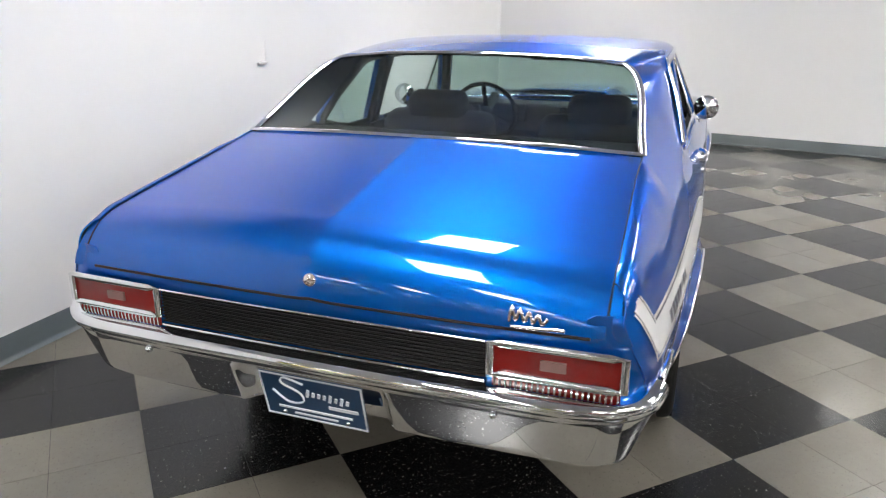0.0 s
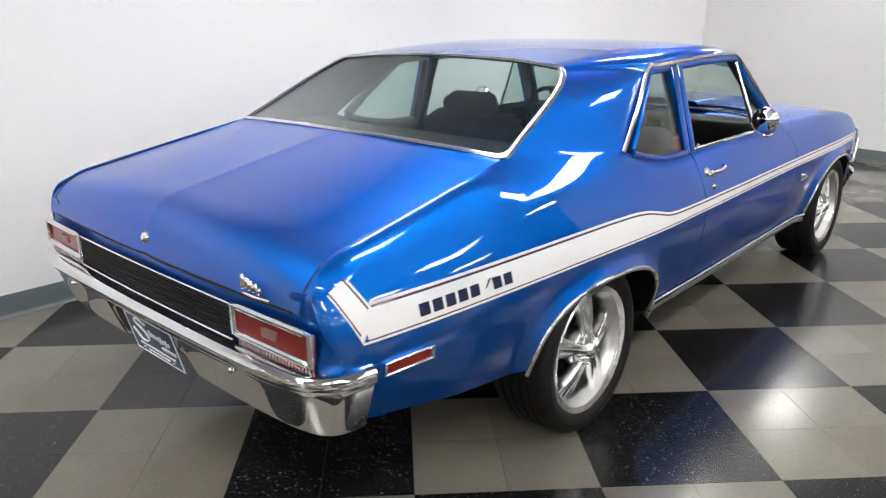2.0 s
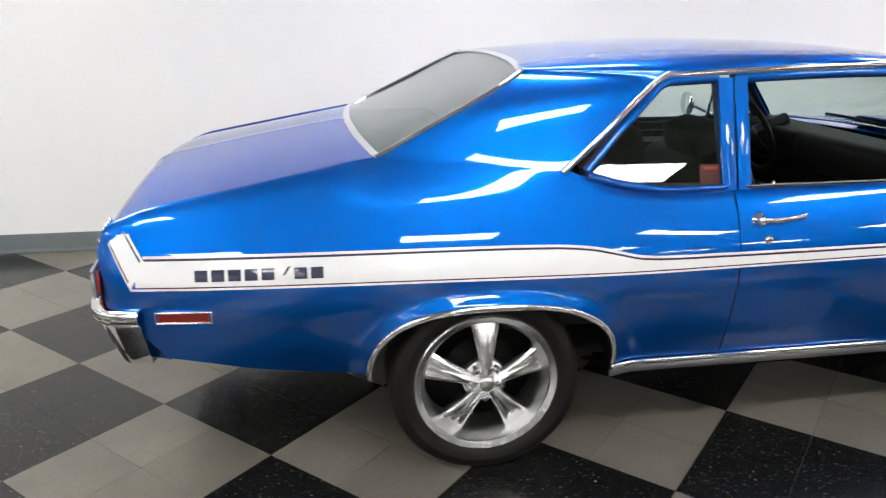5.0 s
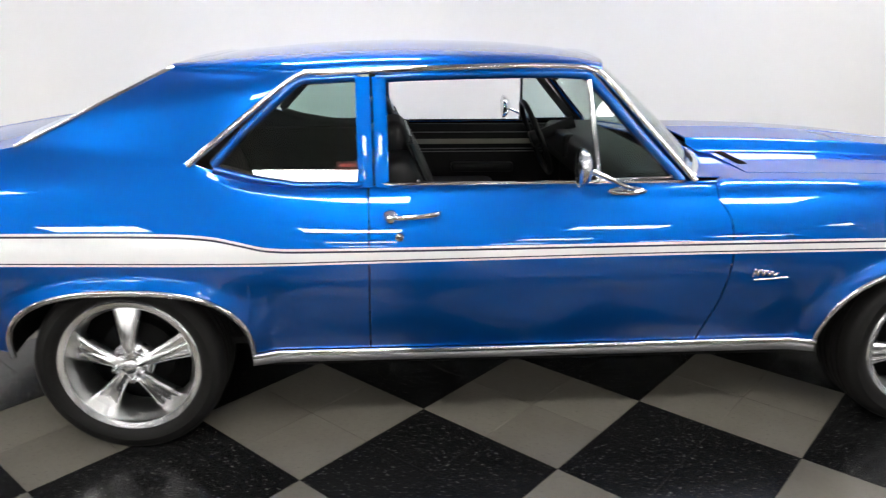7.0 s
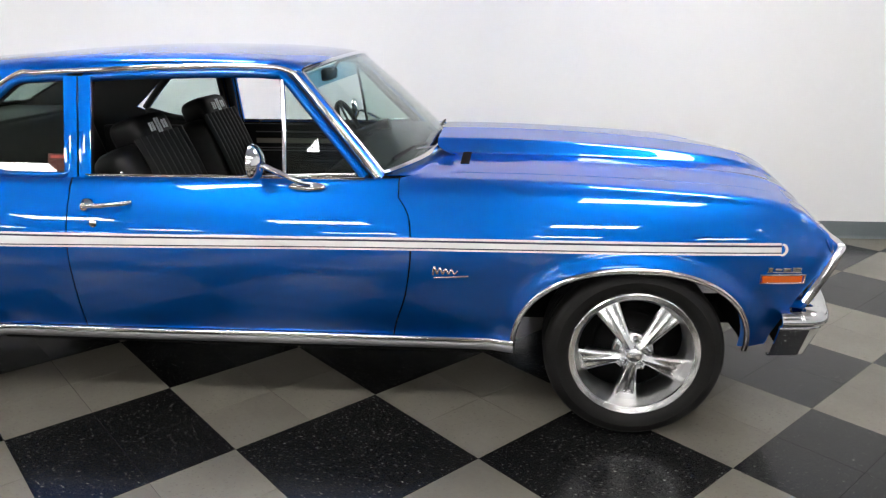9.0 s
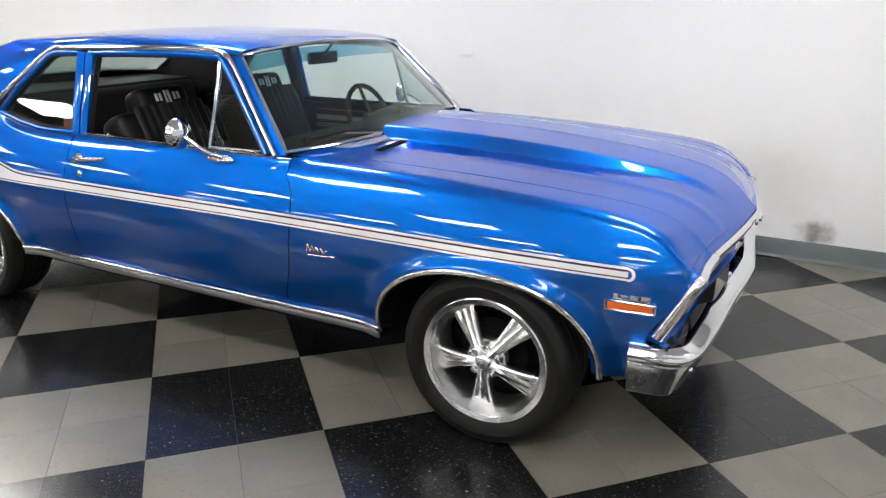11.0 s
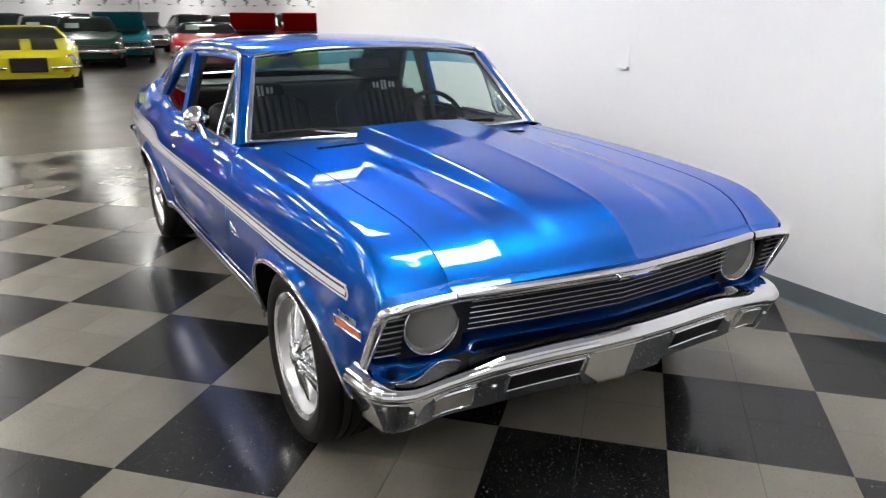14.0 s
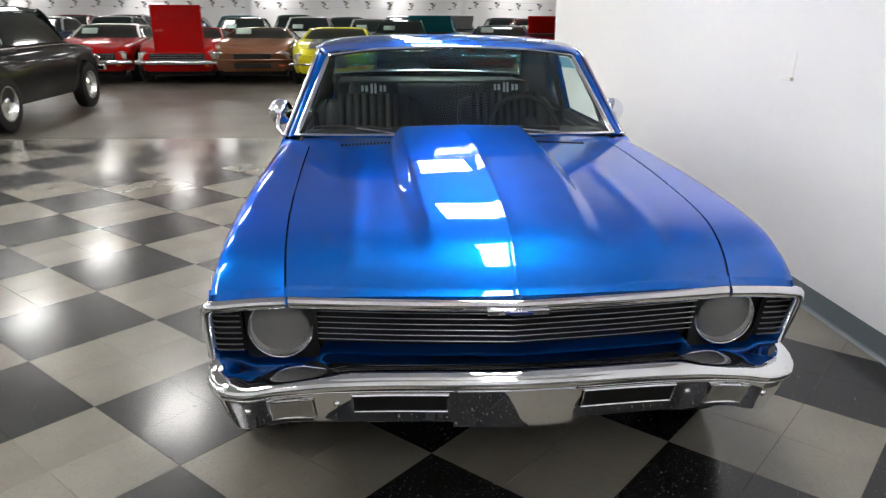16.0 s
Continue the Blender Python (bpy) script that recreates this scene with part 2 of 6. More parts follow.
def add_box(bm, c, s, rot=None):
    """A box with centre c and full size s."""
    m = Matrix.Translation(c) @ (rot or Matrix()) @ Matrix.Diagonal((*s, 1))
    return bmesh.ops.create_cube(bm, size=1, matrix=m)


def box_part(name, c, s, material, parent=None, label="", bevel=0.004, rot=None):
    bm = bmesh.new()
    add_box(bm, c, s, rot)
    return part(name, bm, material, parent, label, smooth_shade=False, bevel=bevel)


def add_sweep(bm, pts, section, closed=False, up=(0, 0, 1), cap=True):
    """Sweep a closed section of (side, up) offsets along points."""
    pts = [Vector(p) for p in pts]
    n = len(pts)
    rings = []
    for i, p in enumerate(pts):
        a = pts[(i - 1) % n] if closed or i else pts[0]
        b = pts[(i + 1) % n] if closed or i < n - 1 else pts[-1]
        d = (b - a).normalized()
        side = d.cross(Vector(up))
        side = side.normalized() if side.length > 1e-6 else Vector((1, 0, 0))
        top = side.cross(d).normalized()
        rings.append([bm.verts.new(p + side * sx + top * sy) for sx, sy in section])
    k = len(section)
    for i in range(n if closed else n - 1):
        a, b = rings[i], rings[(i + 1) % n]
        for j in range(k):
            bm.faces.new((a[j], a[(j + 1) % k], b[(j + 1) % k], b[j]))
    if cap and not closed:
        bm.faces.new(rings[0][::-1])
        bm.faces.new(rings[-1])
    bmesh.ops.recalc_face_normals(bm, faces=bm.faces[:])


def round_section(w, h=None, n=10):
    h = h or w
    return [(w * math.cos(2 * math.pi * i / n), h * math.sin(2 * math.pi * i / n)) for i in range(n)]


def slab_section(w, h, r=0.3):
    """A flat bar with broken corners, w wide and h high."""
    a, b, c = w / 2, h / 2, min(w, h) * r
    return [(-a + c, -b), (a - c, -b), (a, -b + c), (a, b - c), (a - c, b), (-a + c, b), (-a, b - c), (-a, -b + c)]


def sweep_part(name, pts, section, material, parent=None, label="", closed=False, up=(0, 0, 1)):
    bm = bmesh.new()
    add_sweep(bm, pts, section, closed, up)
    return part(name, bm, material, parent, label, sharp=50)


def spline(pts, n=12):
    """Points along a smooth curve through the given ones."""
    pts = [Vector(p) for p in pts]
    out = []
    for i in range(len(pts) - 1):
        p0, p1, p2, p3 = pts[max(i - 1, 0)], pts[i], pts[i + 1], pts[min(i + 2, len(pts) - 1)]
        for k in range(n):
            t = k / n
            out.append(0.5 * (2 * p1 + (p2 - p0) * t + (2 * p0 - 5 * p1 + 4 * p2 - p3) * t * t + (3 * p1 - p0 - 3 * p2 + p3) * t**3))
    return out + [pts[-1]]


def lathe(bm, profile, n=48, centre=(0, 0, 0), axis="Y"):
    """Turn a profile of (radius, along) round an axis."""
    def at(u, v):
        r, y = profile[v]
        a = 2 * math.pi * u / n
        if axis == "Y":
            return (centre[0] + r * math.cos(a), centre[1] + y, centre[2] + r * math.sin(a))
        return (centre[0] + y, centre[1] + r * math.cos(a), centre[2] + r * math.sin(a))
    grid(bm, at, range(n), range(len(profile)), closed_u=True)
    bmesh.ops.recalc_face_normals(bm, faces=bm.faces[:])


def empty(name, label, category, place=(0, 0, 0), group=""):
    ob = new(name)
    ob.location = place
    return tagged(ob, label, category, group)

# ---- the room ----
WALL_Y, WALL_TOP = 1.87, 3.046


def wall(name, a, b, thick, top, label, material=None):
    """A wall from a to b in plan; its thickness lies to the left of the way from a to b."""
    a, b = Vector((*a, 0)), Vector((*b, 0))
    d = (b - a).normalized()
    n = Vector((-d.y, d.x, 0))
    bm = bmesh.new()
    low = [bm.verts.new(p) for p in (a, b, b + n * thick, a + n * thick)]
    high = [bm.verts.new(v.co + Vector((0, 0, top))) for v in low]
    for i in range(4):
        bm.faces.new((low[i], low[(i + 1) % 4], high[(i + 1) % 4], high[i]))
    bm.faces.new(high)
    bm.faces.new(low[::-1])
    bmesh.ops.recalc_face_normals(bm, faces=bm.faces[:])
    return tagged(part(name, bm, material or WALL, None, label, smooth_shade=False), kind="structure")


def baseboard(a, b, flip=1):
    """Vinyl cove base, 10 cm high with a curved toe."""
    a, b = Vector((*a, 0)), Vector((*b, 0))
    sec = [(0, 0.004), (0.022, 0.004), (0.010, 0.012), (0.005, 0.026), (0.004, 0.118), (0.001, 0.122), (0, 0.122)]
    bm = bmesh.new()
    add_sweep(bm, [a, b], [(s * flip, h) for s, h in sec])
    return tagged(part("baseboard", bm, BASE, None, "dark grey vinyl baseboard along the wall", sharp=40), kind="structure")


CORNER = (7.05, WALL_Y)
FRONT_END = (5.75, -5.2)
wall_left = wall("wall_left", (-4.25, WALL_Y), CORNER, 0.16, WALL_TOP, "tall white painted partition wall with dark scuff marks", WALL_SCUFFED)
wall_front = wall("wall_front", (CORNER[0] + 0.0, WALL_Y + 0.002), FRONT_END, 0.16, WALL_TOP, "plain white painted end wall")
baseboard((-4.25, WALL_Y), CORNER, 1)
baseboard((CORNER[0], WALL_Y), FRONT_END, 1)

# the outer hall
HALL = dict(x0=-34.0, x1=14.0, y0=-20.0, y1=20.0, top=3.05)
h = HALL
WIN = (13.9, 16.2, 0.55, 1.95)
bm = bmesh.new()
for y0, y1, z0, z1 in ((h["y0"], WIN[0], 0, h["top"]), (WIN[1], h["y1"], 0, h["top"]), (WIN[0], WIN[1], 0, WIN[2]), (WIN[0], WIN[1], WIN[3], h["top"])):
    add_box(bm, (h["x0"] - 0.1, (y0 + y1) / 2, (z0 + z1) / 2), (0.2, y1 - y0, z1 - z0))
tagged(part("wall_hall_back", bm, WALL, None, "far white hall wall with a window", smooth_shade=False), kind="structure")
bm = bmesh.new()
add_box(bm, (h["x0"] - 0.1, (WIN[0] + WIN[1]) / 2, (WIN[2] + WIN[3]) / 2), (0.012, WIN[1] - WIN[0], WIN[3] - WIN[2]))
window_1 = part("window_1", bm, CLEAR_GLASS, None, "bright two-pane window in the far wall", smooth_shade=False)
window_1.visible_shadow = False
tagged(window_1, kind="structure")
for q in (WIN[0] + 0.03, (WIN[0] + WIN[1]) / 2, WIN[1] - 0.03):
    box_part("window_frame", (h["x0"] - 0.06, q, (WIN[2] + WIN[3]) / 2), (0.09, 0.08, WIN[3] - WIN[2]), LAMP_FRAME, window_1)
wall("wall_hall_left", (h["x0"], h["y1"]), (h["x1"], h["y1"]), 0.2, h["top"], "far white hall wall")
# two walls out of view, added dark to hold down reflections in the paint
wall("wall_hall_front", (h["x1"], h["y1"]), (h["x1"], h["y0"]), 0.2, h["top"], "unseen hall wall, kept dark grey to dim reflections", WALL_UNSEEN)
wall("wall_hall_right", (h["x1"], h["y0"]), (h["x0"], h["y0"]), 0.2, h["top"], "unseen hall wall, kept dark grey to dim reflections", WALL_UNSEEN)
bm = bmesh.new()
add_box(bm, ((h["x0"] + h["x1"]) / 2, 0, h["top"] + 0.1), (h["x1"] - h["x0"], h["y1"] - h["y0"], 0.2))
tagged(part("ceiling", bm, CEIL, None, "white hall ceiling", smooth_shade=False), kind="structure")
bm = bmesh.new()
add_box(bm, ((h["x0"] + h["x1"]) / 2, 0, -0.062), (h["x1"] - h["x0"], h["y1"] - h["y0"], 0.1))
tagged(part("floor", bm, CONCRETE, None, "polished grey concrete hall floor", smooth_shade=False), kind="structure")


def ceiling_light(x, y, glow=LAMP, length=1.08, width=0.56):
    """A flush troffer: glowing diffuser in a slim white frame."""
    lamp = empty("ceiling_light", "flush rectangular white ceiling light, switched on", "ceiling light", (x, y, HALL["top"]), "hall ceiling lights")
    box_part("diffuser", (0, 0, -0.010), (length, width, 0.012), glow, lamp, bevel=0)
    for q in (-1, 1):
        box_part("frame", (0, q * (width / 2 + 0.0125), -0.009), (length + 0.05, 0.023, 0.018), LAMP_FRAME, lamp, bevel=0)
        box_part("frame", (q * (length / 2 + 0.0125), 0, -0.009), (0.023, width, 0.018), LAMP_FRAME, lamp, bevel=0)
    return lamp


PITCH = 3.05
first_lamp = None
for i in range(-10, 4):
    for j in range(-6, 7):
        x, y = -2.52 + i * PITCH, 0.22 + j * PITCH
        if x < -8 and (i + j) % 2:
            continue
        if first_lamp is None:
            first_lamp = ceiling_light(x, y)
        else:
            copy_thing(first_lamp, pose(x, y, HALL["top"]))

# ---- the blue coupe: body form ----
REAR_AXLE, FRONT_AXLE = 0.013, 2.858
WIDTH = Curve((-1.16, 0.775), (-1.13, 0.815), (-1.09, 0.838), (-0.98, 0.857), (-0.6, 0.885), (0, 0.905), (0.5, 0.914), (1, 0.912),
              (1.5, 0.906), (2.1, 0.897), (2.8, 0.888), (3.2, 0.872), (3.4, 0.853), (3.5, 0.835), (3.6, 0.80))
INSET = Curve((0.28, 0.092), (0.36, 0.058), (0.45, 0.031), (0.55, 0.0115), (0.64, 0.0005), (0.68, 0.0005), (0.715, 0.004), (0.75, 0.0125), (0.78, 0.022),
              (0.81, 0.0335), (0.84, 0.047), (0.87, 0.063), (0.90, 0.081), (0.95, 0.118), (1.0, 0.16))
SAIL_INSET = Curve((0.28, 0.092), (0.36, 0.058), (0.45, 0.031), (0.55, 0.0115), (0.64, 0.0005), (0.68, 0.0005), (0.715, 0.004), (0.75, 0.0125), (0.78, 0.022),
                   (0.81, 0.0325), (0.85, 0.048), (0.90, 0.0685), (0.95, 0.089), (1.0, 0.110))
ARCHES = ((0.035, 0.399, 0.36, 0.245, 2.6), (2.838, 0.411, 0.33, 0.315, 2.3))


def side_y(x, z):
    sail = smooth(-0.85, -0.35, x) * (1 - smooth(0.35, 0.9, x))
    y = WIDTH(x) - lerp(INSET(z), SAIL_INSET(z), sail)
    for xc, a, z0, h, p in ARCHES:
        rho = ((abs(x - xc) / a) ** p + (max(z - z0, 0) / h) ** p) ** (1 / p)
        if 0.8 < rho < 1.6:
            y += 0.026 * math.exp(-((rho - 1) / 0.115) ** 2)
    return y


def arch_z(x, rest):
    for xc, a, z0, h, p in ARCHES:
        q = abs(x - xc) / a
        if q < 1:
            return max(rest, z0 + h * (1 - q**p) ** (1 / p))
    return rest


QUARTER_LOW = Curve((-1.09, 0.47), (-0.95, 0.455), (-0.685, 0.41), (-0.39, 0.38), (0.4, 0.362), (0.9, 0.360))
FENDER_LOW = Curve((1.9, 0.354), (2.4, 0.350), (3.2, 0.345), (3.6, 0.345))
DOOR_BACK = Curve((0.3, 0.828), (1.0, 0.836))
DOOR_FRONT = Curve((0.3, 1.985), (0.37, 1.997), (0.55, 2.05), (0.70, 2.068), (0.80, 2.062), (0.87, 2.02), (0.93, 1.955))
FENDER_FRONT = Curve((0.3, 3.335), (0.345, 3.345), (0.52, 3.415), (0.72, 3.518), (0.8, 3.520))
QUARTER_BACK = Curve((0.38, -0.945), (0.46, -0.965), (0.60, -1.07), (0.70, -1.118), (0.76, -1.134), (0.80, -1.137), (0.818, -1.135), (0.853, -1.112), (0.886, -1.074))
SIDE_TOP = Curve((-1.13, 0.79), (-1.06, 0.82), (-0.96, 0.845), (-0.6, 0.878), (-0.3, 0.905), (0.0, 0.925), (0.25, 0.950), (0.35, 0.934), (0.45, 0.911), (0.59, 0.890), (0.83, 0.872),
                 (2.0, 0.868), (2.6, 0.875), (3.0, 0.862), (3.3, 0.838), (3.40, 0.798), (3.46, 0.752), (3.505, 0.70), (3.6, 0.68))
DECK_EDGE = Curve((-1.155, 0.80), (-1.13, 0.842), (-1.075, 0.889), (-1.02, 0.911), (-0.95, 0.926), (-0.7, 0.974), (-0.45, 1.021), (-0.33, 1.042), (-0.30, 1.047))
HOOD_EDGE = Curve((1.9, 0.930), (2.3, 0.926), (2.6, 0.919), (3.0, 0.900), (3.2, 0.885), (3.32, 0.868), (3.41, 0.838), (3.47, 0.800), (3.50, 0.769), (3.515, 0.752), (3.53, 0.742))
FENDER_EDGE = Curve((1.9, 0.924), (2.36, 0.921), (2.6, 0.915), (3.0, 0.894), (3.2, 0.878), (3.32, 0.859), (3.41, 0.824), (3.53, 0.74))
HOOD_EDGE_Y = Curve((1.9, 0.675), (2.3, 0.665), (3.2, 0.640), (3.53, 0.622), (3.6, 0.618))
SAIL_BACK_LOW, SAIL_FRONT_LOW = Vector((-0.305, 0.718, 1.047)), Vector((0.27, 0.806, 1.0))
SAIL_BACK_TOP, SAIL_FRONT_TOP = Vector((0.17, 0.592, 1.288)), Vector((0.615, 0.698, 1.272))
SILL = Curve((0.27, 1.0), (0.35, 0.972), (0.45, 0.944), (0.59, 0.926), (0.83, 0.922), (2.1, 0.928))


def shoulder(x):
    """Where the body side's rounded shoulder ends: y, z and the way it arrives."""
    blend = smooth(-0.65, -0.2, x)
    if x < SAIL_BACK_LOW.x:
        return lerp(0.7405, 0.7185, smooth(-1.1, -0.4, x)), DECK_EDGE(x), (lerp(-1.0, -0.6, blend), lerp(0.10, 0.8, blend))
    if x < SAIL_FRONT_LOW.x:
        t = (x - SAIL_BACK_LOW.x) / (SAIL_FRONT_LOW.x - SAIL_BACK_LOW.x)
        p = SAIL_BACK_LOW.lerp(SAIL_FRONT_LOW, t)
        return p.y, p.z, (lerp(-1.0, -0.6, blend), lerp(0.10, 0.8, blend))
    if x < 2.0:
        near = smooth(0.27, 0.62, x)
        return lerp(0.806, 0.803, near), SILL(x), (lerp(-0.6, -1.0, near), lerp(0.8, 0.12, near))
    t = smooth(2.0, 2.12, x)
    return lerp(0.803, HOOD_EDGE_Y(x) + 0.004, t), lerp(SILL(x), HOOD_EDGE(x), t), (-1.0, 0.14)


def side_sheet(s, xs, low, back=None, front=None, rows=18, over=10, nose=0.0, local=3):
    """A body panel of side s (-1 right, 1 left): from its lower edge up the side and over the shoulder."""
    bm = bmesh.new()
    n = len(xs) - 1

    def column(i, v):
        x0 = xs[i]
        u = (x0 - xs[0]) / (xs[-1] - xs[0])
        z0, z1 = arch_z(x0, low(x0)), SIDE_TOP(x0)
        z = lerp(z0, z1, min(v / rows, 1))
        x = x0
        if back:
            x += (back(z) - back(0.65)) * (1 - u) ** local
        if front:
            x += (front(z) - front(0.65)) * u**local
        if v <= rows:
            return (x, s * side_y(x, z), z)
        t = (v - rows) / over
        if back and local == 12:
            pull = (1 - u) ** local
            y1, z1b, way = shoulder(x0 + (back(0.886) - back(0.65)) * pull)
            x = x0 + (back(lerp(z, 0.886, t)) - back(0.65)) * pull
        else:
            y1, z1b, way = shoulder(x + nose * u**6)
        x += nose * t * t * u**6
        y0 = side_y(x, z)
        size = math.hypot(y1 - y0, z1b - z)
        slope = (side_y(x, z - 0.02) - y0) / 0.02
        k = smooth(0.90, 1.0, u) if nose else 0.0
        soft = lerp(0.9, 0.45, smooth(-0.65, -0.2, x) * (1 - smooth(0.27, 0.75, x)))
        y, zz = hermite((y0, z), (lerp(-slope, -1.0, k) * size * soft, lerp(soft, 0.10, k) * size), (y1, z1b), (way[0] * size * soft * 0.9, way[1] * size * soft * 0.9), t)
        tight = smooth(2.0, 2.12, x) * (1 - smooth(3.39, 3.465, x))
        rail = smooth(-1.08, -1.0, x) * (1 - smooth(-0.55, -0.32, x))
        if rail:
            # the quarter's crest stands a little above the trunk lid beside it
            ze = z1b + 0.012
            start, corner, end = Vector((y0, z)), Vector((max(side_y(x, ze), y1 + 0.038), ze)), Vector((y1, z1b))
            p = start * (1 - t) ** 2 + corner * (2 * t * (1 - t)) + end * (t * t)
            y, zz = lerp(y, p.x, rail), lerp(zz, p.y, rail)
        if tight:
            # a tight corner at the fender's edge, then a nearly flat top as far as the hood
            ze = FENDER_EDGE(x)
            corner = Vector((side_y(x, ze), ze))
            start, end = Vector((y0, z)), Vector((y1, z1b))
            inner = corner + (end - corner).normalized() * 0.045
            if t < 0.7:
                q = t / 0.7
                p = start * (1 - q) ** 2 + corner * (2 * q * (1 - q)) + inner * (q * q)
            else:
                p = inner.lerp(end, (t - 0.7) / 0.3)
            y, zz = lerp(y, p.x, tight), lerp(zz, p.y, tight)
        return (x, s * y, zz)

    grid(bm, column, range(n + 1), range(rows + over + 1))
    face_out(bm)
    return bm


def arch_columns(a, b, n, arch):
    xc, half = ARCHES[arch][0], ARCHES[arch][1]
    xs = set(steps(n, a, b))
    for q in (-1.0, -0.9995, -0.997, -0.985, -0.965, -0.93, -0.88, -0.8, -0.7, 0.7, 0.8, 0.88, 0.93, 0.965, 0.985, 0.997, 0.9995, 1.0):
        xs.add(xc + q * half)
    return sorted(x for x in xs if a <= x <= b)


car = empty("coupe", "blue metallic vintage two-door coupe with white side stripes, parked", "car")
car.rotation_euler = (0, 0, radians(0.2))


def roof_side(u):
    """The roof's side edge, from the rear window (u=0) to the windshield (u=1)."""
    if u < 0.3:
        return SAIL_BACK_TOP.lerp(SAIL_FRONT_TOP, u / 0.3)
    x = lerp(SAIL_FRONT_TOP.x, 1.645, (u - 0.3) / 0.7)
    return Vector((x, ROOF_Y(x), ROOF_Z(x)))


ROOF_Y = Curve((0.615, 0.698), (0.9, 0.697), (1.3, 0.685), (1.55, 0.655), (1.645, 0.622))
ROOF_Z = Curve((0.615, 1.272), (0.85, 1.288), (1.3, 1.300), (1.55, 1.294), (1.645, 1.280))
CROWN = Curve((0, 1.310), (0.12, 1.331), (0.3, 1.354), (0.5, 1.364), (0.75, 1.358), (0.92, 1.338), (1, 1.318))


def roof_at(u, v):
    e = roof_side(u)
    xc = lerp(0.20, 1.725, u)
    k = abs(v)
    return (lerp(xc, e.x, k**2.2), e.y * v, e.z + (CROWN(u) - e.z) * (0.4 * (1 - k**2.2) + 0.6 * max(1 - k**16, 0) ** 0.42))


def sail_at(u, w):
    a, b = SAIL_BACK_LOW.lerp(SAIL_FRONT_LOW, u), SAIL_BACK_TOP.lerp(SAIL_FRONT_TOP, u)
    c = b - a
    k = 1 - u**4
    rise = Vector((0.5 * c.x, -0.55 * c.length, 0.26 * c.length))
    out = 0.006 * math.sin(math.pi * u) * math.sin(math.pi * w)
    x, y, z = hermite(a, c, b, c.lerp(rise, k), w)
    return Vector((x, y + out * 0.8, z + out * 0.6))


# quarters, sails and roof are one welded shell
bm = bmesh.new()
for s in (-1, 1):
    xs = sorted(set(arch_columns(-1.098, 0.830, 60, 0) + [-1.094, -1.089, -1.083, -1.076, -1.055, -1.04, -1.02]))
    xs = sorted(set(x for x in xs if not (SAIL_BACK_LOW.x - 0.004 < x < SAIL_FRONT_LOW.x + 0.004)
                    or any(abs(x - (ARCHES[0][0] + q * ARCHES[0][1])) < 1e-6 for q in (-0.7, 0.7)) is False and False)
                | set(SAIL_BACK_LOW.lerp(SAIL_FRONT_LOW, u).x for u in steps(24)))
    sheet = side_sheet(s, xs, QUARTER_LOW, back=QUARTER_BACK, front=DOOR_BACK, local=12)
    me = bpy.data.meshes.new("tmp")
    sheet.to_mesh(me)
    sheet.free()
    bm.from_mesh(me)
    bpy.data.meshes.remove(me)
    tmp = bmesh.new()
    grid(tmp, lambda u, w: (sail_at(u, w).x, s * sail_at(u, w).y, sail_at(u, w).z), steps(24), steps(12))
    face_out(tmp)
    me = bpy.data.meshes.new("tmp")
    tmp.to_mesh(me)
    tmp.free()
    bm.from_mesh(me)
    bpy.data.meshes.remove(me)
tmp = bmesh.new()
roof_vs = sorted(set(steps(40, -1, 1) + [q * v for q in (-1, 1) for v in (0.91, 0.93, 0.96, 0.97, 0.977, 0.984, 0.99, 0.994, 0.997, 0.999)]))
grid(tmp, roof_at, [0.3 * t for t in steps(24)] + steps(28, 0.3, 1)[1:], roof_vs)
face_out(tmp)
me = bpy.data.meshes.new("tmp")
tmp.to_mesh(me)
tmp.free()
bm.from_mesh(me)
bpy.data.meshes.remove(me)
part("body_shell", bm, BLUE, car, "glossy blue metallic quarter panels and roof", thick=0.004, weld=0.0012, inner=HEADLINER)

door_parts = {}
for s in (-1, 1):
    bm = side_sheet(s, steps(40, 0.835, 2.0625), Curve((0.8, 0.360), (2.1, 0.354)), back=DOOR_BACK, front=DOOR_FRONT)
    door_parts[s] = part("door", bm, BLUE, car, "blue metallic door with an open window", thick=0.004, inner=DARK)
    xs = sorted(arch_columns(2.068, 3.470, 50, 1) + [3.425, 3.435, 3.445, 3.452, 3.458, 3.462, 3.466])
    bm = side_sheet(s, xs, FENDER_LOW, back=Curve(*[(z, DOOR_FRONT(z) + 0.006) for z in steps(12, 0.3, 0.95)]), front=FENDER_FRONT, nose=0.032, local=10)
    part("front_fender", bm, BLUE, car, thick=0.004, inner=DARK)

# hood with its raised centre that opens towards the windshield
BULGE_W = Curve((2.0, 0.290), (2.6, 0.288), (3.1, 0.268), (3.38, 0.245), (3.7, 0.22))
BULGE_H = Curve((2.0, 0.048), (2.2, 0.050), (2.7, 0.046), (3.0, 0.038), (3.2, 0.025), (3.38, 0.009), (3.47, 0.0), (3.7, 0.0))


def ramp_corner(t, r):
    """A straight ramp from 0 to 1 whose two corners are rounded over 2r."""
    def area(q):
        return 0.0 if q < 0 else (q * q / 2 if q < 1 else q - 0.5)
    return (area(t + r) - area(t - r)) / (2 * r)


